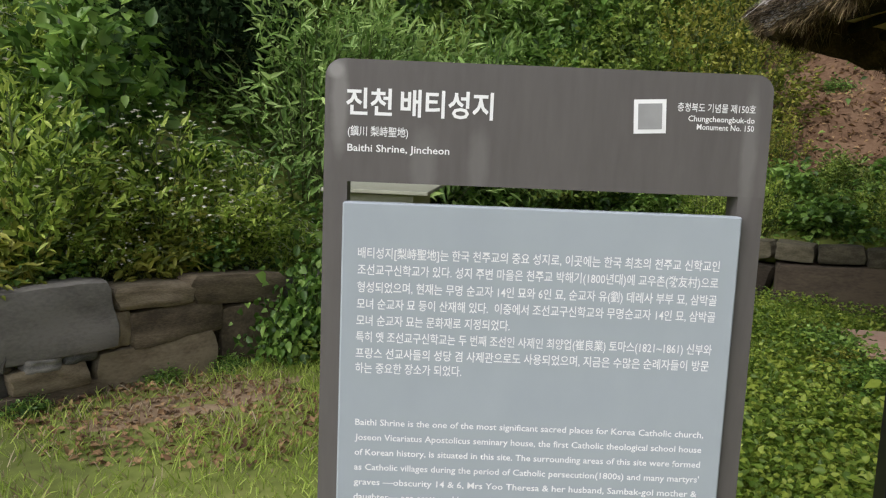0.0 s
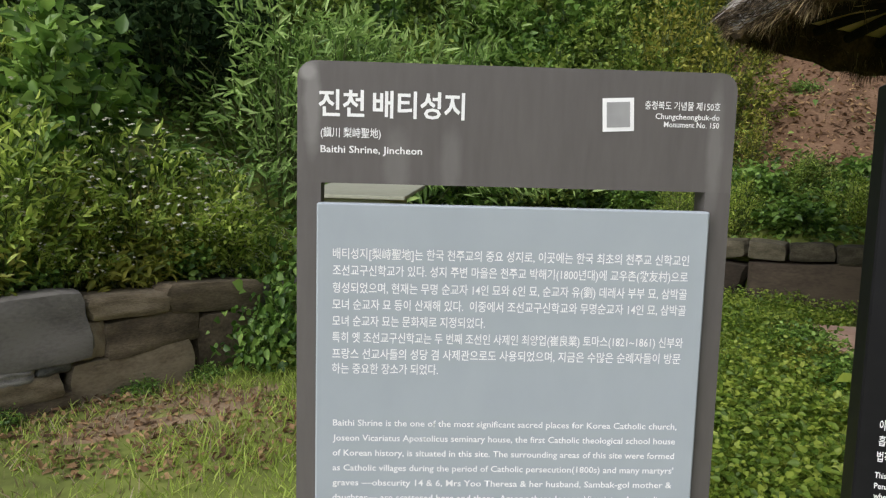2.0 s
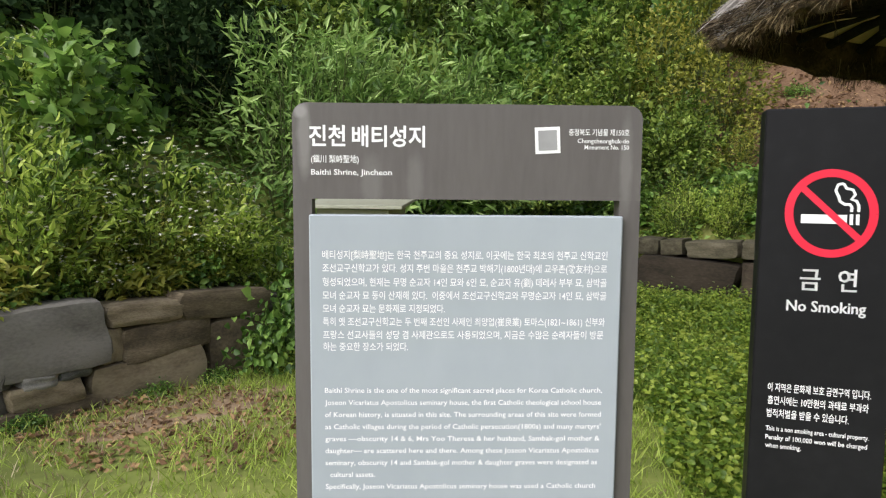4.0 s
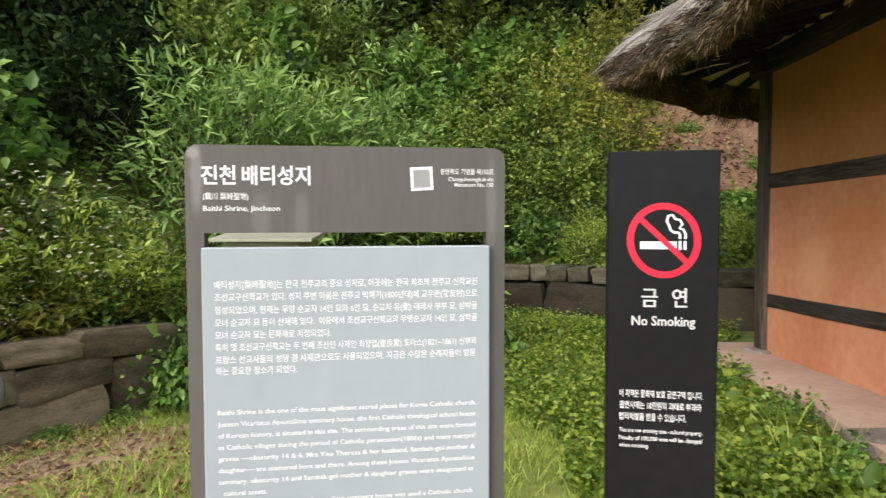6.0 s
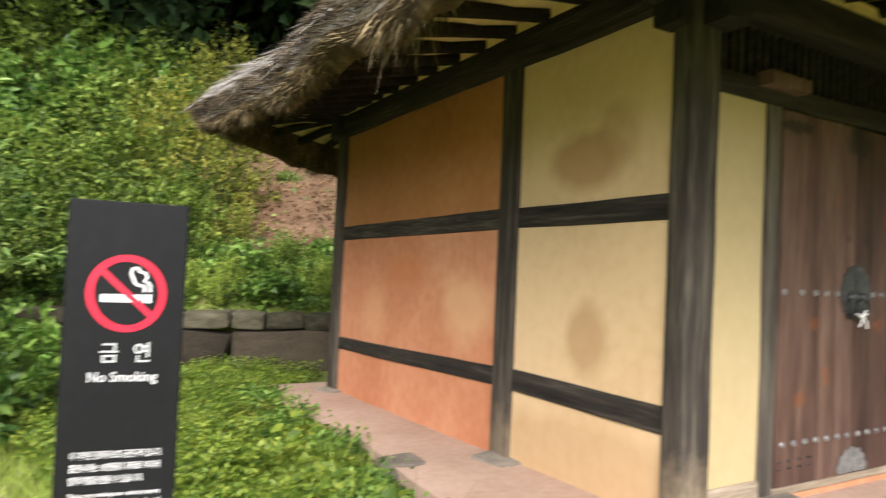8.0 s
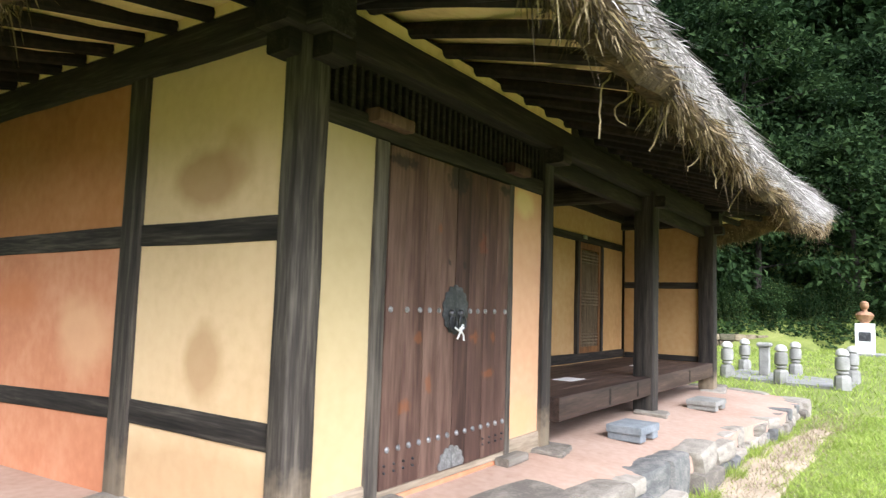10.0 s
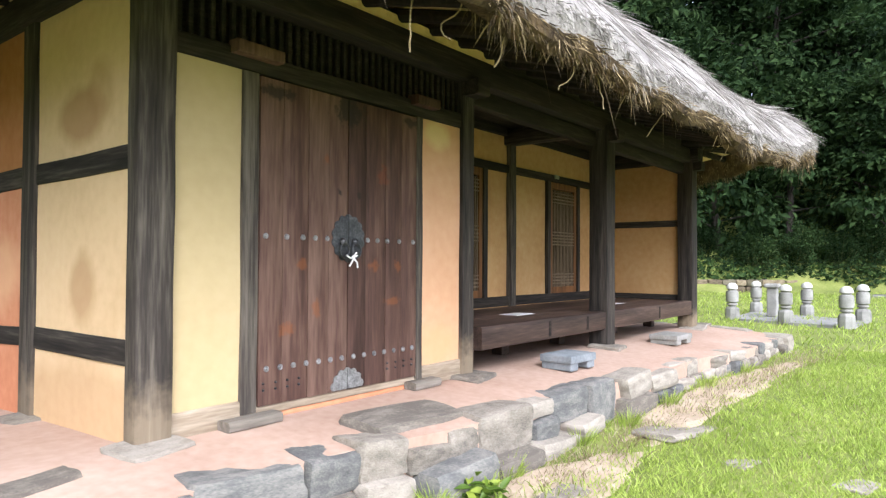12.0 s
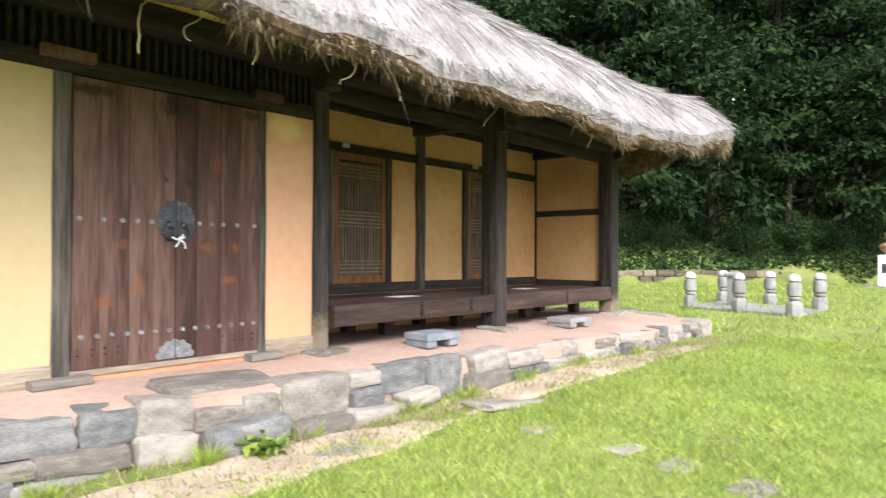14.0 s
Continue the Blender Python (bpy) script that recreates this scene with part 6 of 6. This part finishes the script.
for x, y, k in ((-3.15, 4.0, 0.42), (-2.7, 4.5, 0.4), (-3.6, 3.6, 0.45), (-4.2, 3.4, 0.5)):
    plant("yellow", x, y, k, 0.05)


# grass blades
def lawn(name, n, x0, x1, y0, y1, tall, wide, material, label, keep):
    x, y = x0 + (x1 - x0) * np.random.rand(n), y0 + (y1 - y0) * np.random.rand(n)
    ok = off_platform(x, y) & (outside(x, y) < 0.05) & keep(x, y)
    x, y = x[ok], y[ok]
    m = len(x)
    clump = 0.6 + 0.8 * np.array([noise.noise(Vector((u * 2.2, v * 2.2, 0))) + 0.5 for u, v in zip(x, y)])
    h = tall * (0.5 + np.random.rand(m)) * clump
    root = np.stack([x, y, ground_at(x, y) - 0.005], -1)
    lean = np.random.normal(size=(m, 2)) * 0.55
    tip = root + np.stack([lean[:, 0] * h, lean[:, 1] * h, h], -1)
    ob = new(name, strands(name, root, tip, wide, material, 0.06))
    return tagged(ob, label, "grass", kind="stuff")


def bare(x, y):
    """Where the lawn is worn thin (0 to 1)."""
    f = np.exp(-(((x + 2.1) / 0.8) ** 2 + ((y - 3.4) / 0.7) ** 2)) * 0.9
    f = f + np.exp(-(((x + 2.3) / 0.9) ** 2 + ((y - 2.3) / 0.5) ** 2)) * 0.6
    front = 0.80 - 0.062 * (x - 3.0)
    f = f + np.exp(-((y - front + 0.2) / 0.3) ** 2) * (x > 2.3) * 0.85
    return f


def lush(x, y):
    return np.random.rand(len(x)) > bare(x, y) * 1.0


def worn(x, y):
    return np.random.rand(len(x)) < bare(x, y) * 0.9 + 0.05


lawn("grass", 78000, -4, 3.2, 1.2, 9.4, 0.07, 0.006, GRASS, "short green lawn grass", lush)
lawn("grass", 105000, 2.2, 13, -3.4, 1.3, 0.042, 0.006, GRASS, "short bright green lawn grass", lush)
lawn("grass", 32000, 12, 34, -9, 11, 0.08, 0.016, GRASS, "short bright green lawn grass", lambda x, y: x < 99)
lawn("dry_grass", 60000, -4, 13, -2, 6, 0.06, 0.006, GRASS_DRY, "dry yellow grass", worn)


def tuft(name, spots, n, tall, wide, material, label):
    """Longer grass standing in tufts."""
    P, T = [], []
    for x, y, r in spots:
        a, q = np.random.rand(n) * 2 * np.pi, np.random.rand(n) ** 0.6 * r
        root = np.stack([x + q * np.cos(a), y + q * np.sin(a) * 0.6, np.full(n, ground_z(x, y) - 0.01)], -1)
        h = tall * (0.4 + 0.8 * np.random.rand(n))
        P.append(root)
        T.append(root + np.stack([np.cos(a) * h * 0.5, np.sin(a) * h * 0.5 - 0.02, h], -1) + np.random.normal(size=(n, 3)) * 0.02)
    ob = new(name, strands(name, np.concatenate(P), np.concatenate(T), wide, material, 0.12))
    return tagged(ob, label, "grass", kind="stuff")


tuft("grass_tufts", [(4.34, 0.66, 0.10), (4.28, 0.60, 0.08), (4.75, 0.60, 0.08), (5.05, 0.62, 0.1), (6.05, 0.60, 0.1), (6.75, 0.52, 0.1), (7.6, 0.48, 0.12), (8.6, 0.45, 0.12), (3.4, 0.70, 0.08), (9.9, 0.38, 0.12)], 110, 0.13, 0.005, GRASS, "longer grass tufts against the platform stones")
tuft("seed_grass", [(2.1, 3.2, 0.2), (2.0, 2.8, 0.15), (2.15, 3.7, 0.2), (2.05, 2.3, 0.12)], 26, 0.42, 0.006, LEAF_FINE, "tall seeding grass along the platform edge")
tuft("hay", [(5.3 + 0.55 * k, 0.45 - 0.035 * k, 0.3) for k in range(12)] + [(4.2, 0.35, 0.35), (4.7, 0.15, 0.35)], 170, 0.05, 0.005, GRASS_DRY, "dry cut grass lying below the platform")


# ---- woods ----
def forest_tree(height, crown, n, seed, leaf=0.36, base=0.26):
    rs = np.random.RandomState(seed)
    ob = thing("tree", (0, 0, 0), "tall dark green broadleaf tree on the wooded slope", "tree", "woods on the slope")
    bm = bmesh.new()
    lean = Vector((rs.normal() * 0.5, rs.normal() * 0.5, 0))
    knee, top = Vector((0, 0, height * 0.45)) + lean * 0.6, Vector((0, 0, height * 0.9)) + lean
    pole(bm, (0, 0, -0.6), knee, 0.20, 0.13, 8, 0, 3)
    pole(bm, knee, top, 0.13, 0.03, 7, 0, 3)
    part("trunk", bm, BARK, ob, "", True)
    bm = bmesh.new()
    ends = []
    for k in range(22):
        f = base + (0.96 - base) * (k + rs.rand()) / 22
        a = k * 2.4 + rs.rand()
        start = Vector((0, 0, -0.6)).lerp(knee, f / 0.45) if f < 0.45 else knee.lerp(top, (f - 0.45) / 0.5 * 0.95)
        reach = crown * (1.0 - 0.75 * ((f - base) / (1 - base)) ** 1.6) * rs.uniform(0.65, 1.15)
        end = start + Vector((math.cos(a) * reach, math.sin(a) * reach, reach * rs.uniform(0.05, 0.4)))
        pole(bm, start, end, 0.05, 0.012, 5)
        ends.append((start, end))
    part("branching", bm, BARK, ob)
    P, C = [], []
    for start, end in ends:
        for q in range(4):
            c = start.lerp(end, rs.uniform(0.45, 1.05)) + Vector(rs.normal(size=3) * 0.35)
            m = max(8, int(n / 88))
            p = rs.normal(size=(m, 3)) * np.array([0.55, 0.55, 0.22]) * rs.uniform(0.7, 1.3) + np.array(c)
            P.append(p)
            C.append(np.repeat(np.array(c)[None], m, 0))
    P, C = np.concatenate(P), np.concatenate(C)
    out = unit(P - C + (C - np.array([0, 0, height * 0.5])) * 0.15)
    way = unit(out + rs.normal(size=P.shape) * 0.7 - np.array([0, 0, 0.25]))
    nrm = unit(np.array([0, 0, 0.55]) + out + rs.normal(size=P.shape) * 0.22)
    s = 0.6 + 0.7 * rs.rand(len(P))
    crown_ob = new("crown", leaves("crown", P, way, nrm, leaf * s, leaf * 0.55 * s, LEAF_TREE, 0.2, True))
    crown_ob.parent = ob
    return ob


TREES = [forest_tree(11, 3.2, 5200, 1), forest_tree(13, 3.6, 5400, 2), forest_tree(9, 3.0, 5200, 3, base=0.12)]
used = set()


def set_tree(k, x, y, s):
    m = pose(x, y, ground_z(x, y), 0, 0, RNG.uniform(0, 360))
    if k in used:
        ob = copy_thing(TREES[k], m)
    else:
        ob = TREES[k]
        ob.matrix_basis = m
        used.add(k)
    ob.scale = (s, s, s)


rng = random.Random(77)
for i, d_list in ((9, (4, 9, 15)), (10, (5, 9, 14, 19)), (11, (2.4, 6, 11, 17, 23)), (12, (2.2, 6, 11, 16, 22))):
    a, b = Vector(FOOT[i]), Vector(FOOT[i + 1])
    way = (b - a).normalized()
    n = (b - a).length
    for r, d in enumerate(d_list):
        s = rng.uniform(0, 1.5)
        while s < n:
            p = a + way * s + Vector((-way.y, way.x)) * (d + rng.uniform(-0.9, 0.9))
            set_tree(rng.choice((0, 1, 2) if r else (2, 2, 0)), p.x, p.y, rng.uniform(0.85, 1.15) * (1.7 if d > 13 else 1.15 if d > 8 else 1.0))
            s += rng.uniform(3.0, 4.4) * (0.75 if d > 13 else 1.0)
for x, y in ((-9, 11), (-6.5, 13.5), (-4, 16), (-1, 17.5), (2, 17), (5, 17.5), (8, 16), (11, 14.5), (13.5, 15), (-11, 8), (-12, 4), (-0.5, 15.2), (3.6, 15.6), (6.4, 15.2), (9.4, 13.6), (7.5, 18.5), (4.2, 19), (0.5, 19.5), (-3, 19), (5.3, 16.4), (7.6, 16.8), (3.2, 17.4), (6.4, 20)):
    set_tree(2, x, y, rng.uniform(0.9, 1.25) * (1.3 if y > 16 else 1.0))

# thicket at the foot of the wooded slope, shade put into its leaf colour
for i, d0 in ((10, 1.6), (11, 1.0), (12, 1.0)):
    a, b = Vector(FOOT[i]), Vector(FOOT[i + 1])
    way = (b - a).normalized()
    s = 0.5
    while s < (b - a).length:
        if i > 10 or s > 6.0:
            p = a + way * s + Vector((-way.y, way.x)) * (d0 + rng.uniform(0, 1.2))
            plant("shade", p.x, p.y, rng.uniform(0.9, 1.25), 0.1)
        s += rng.uniform(1.3, 2.1)
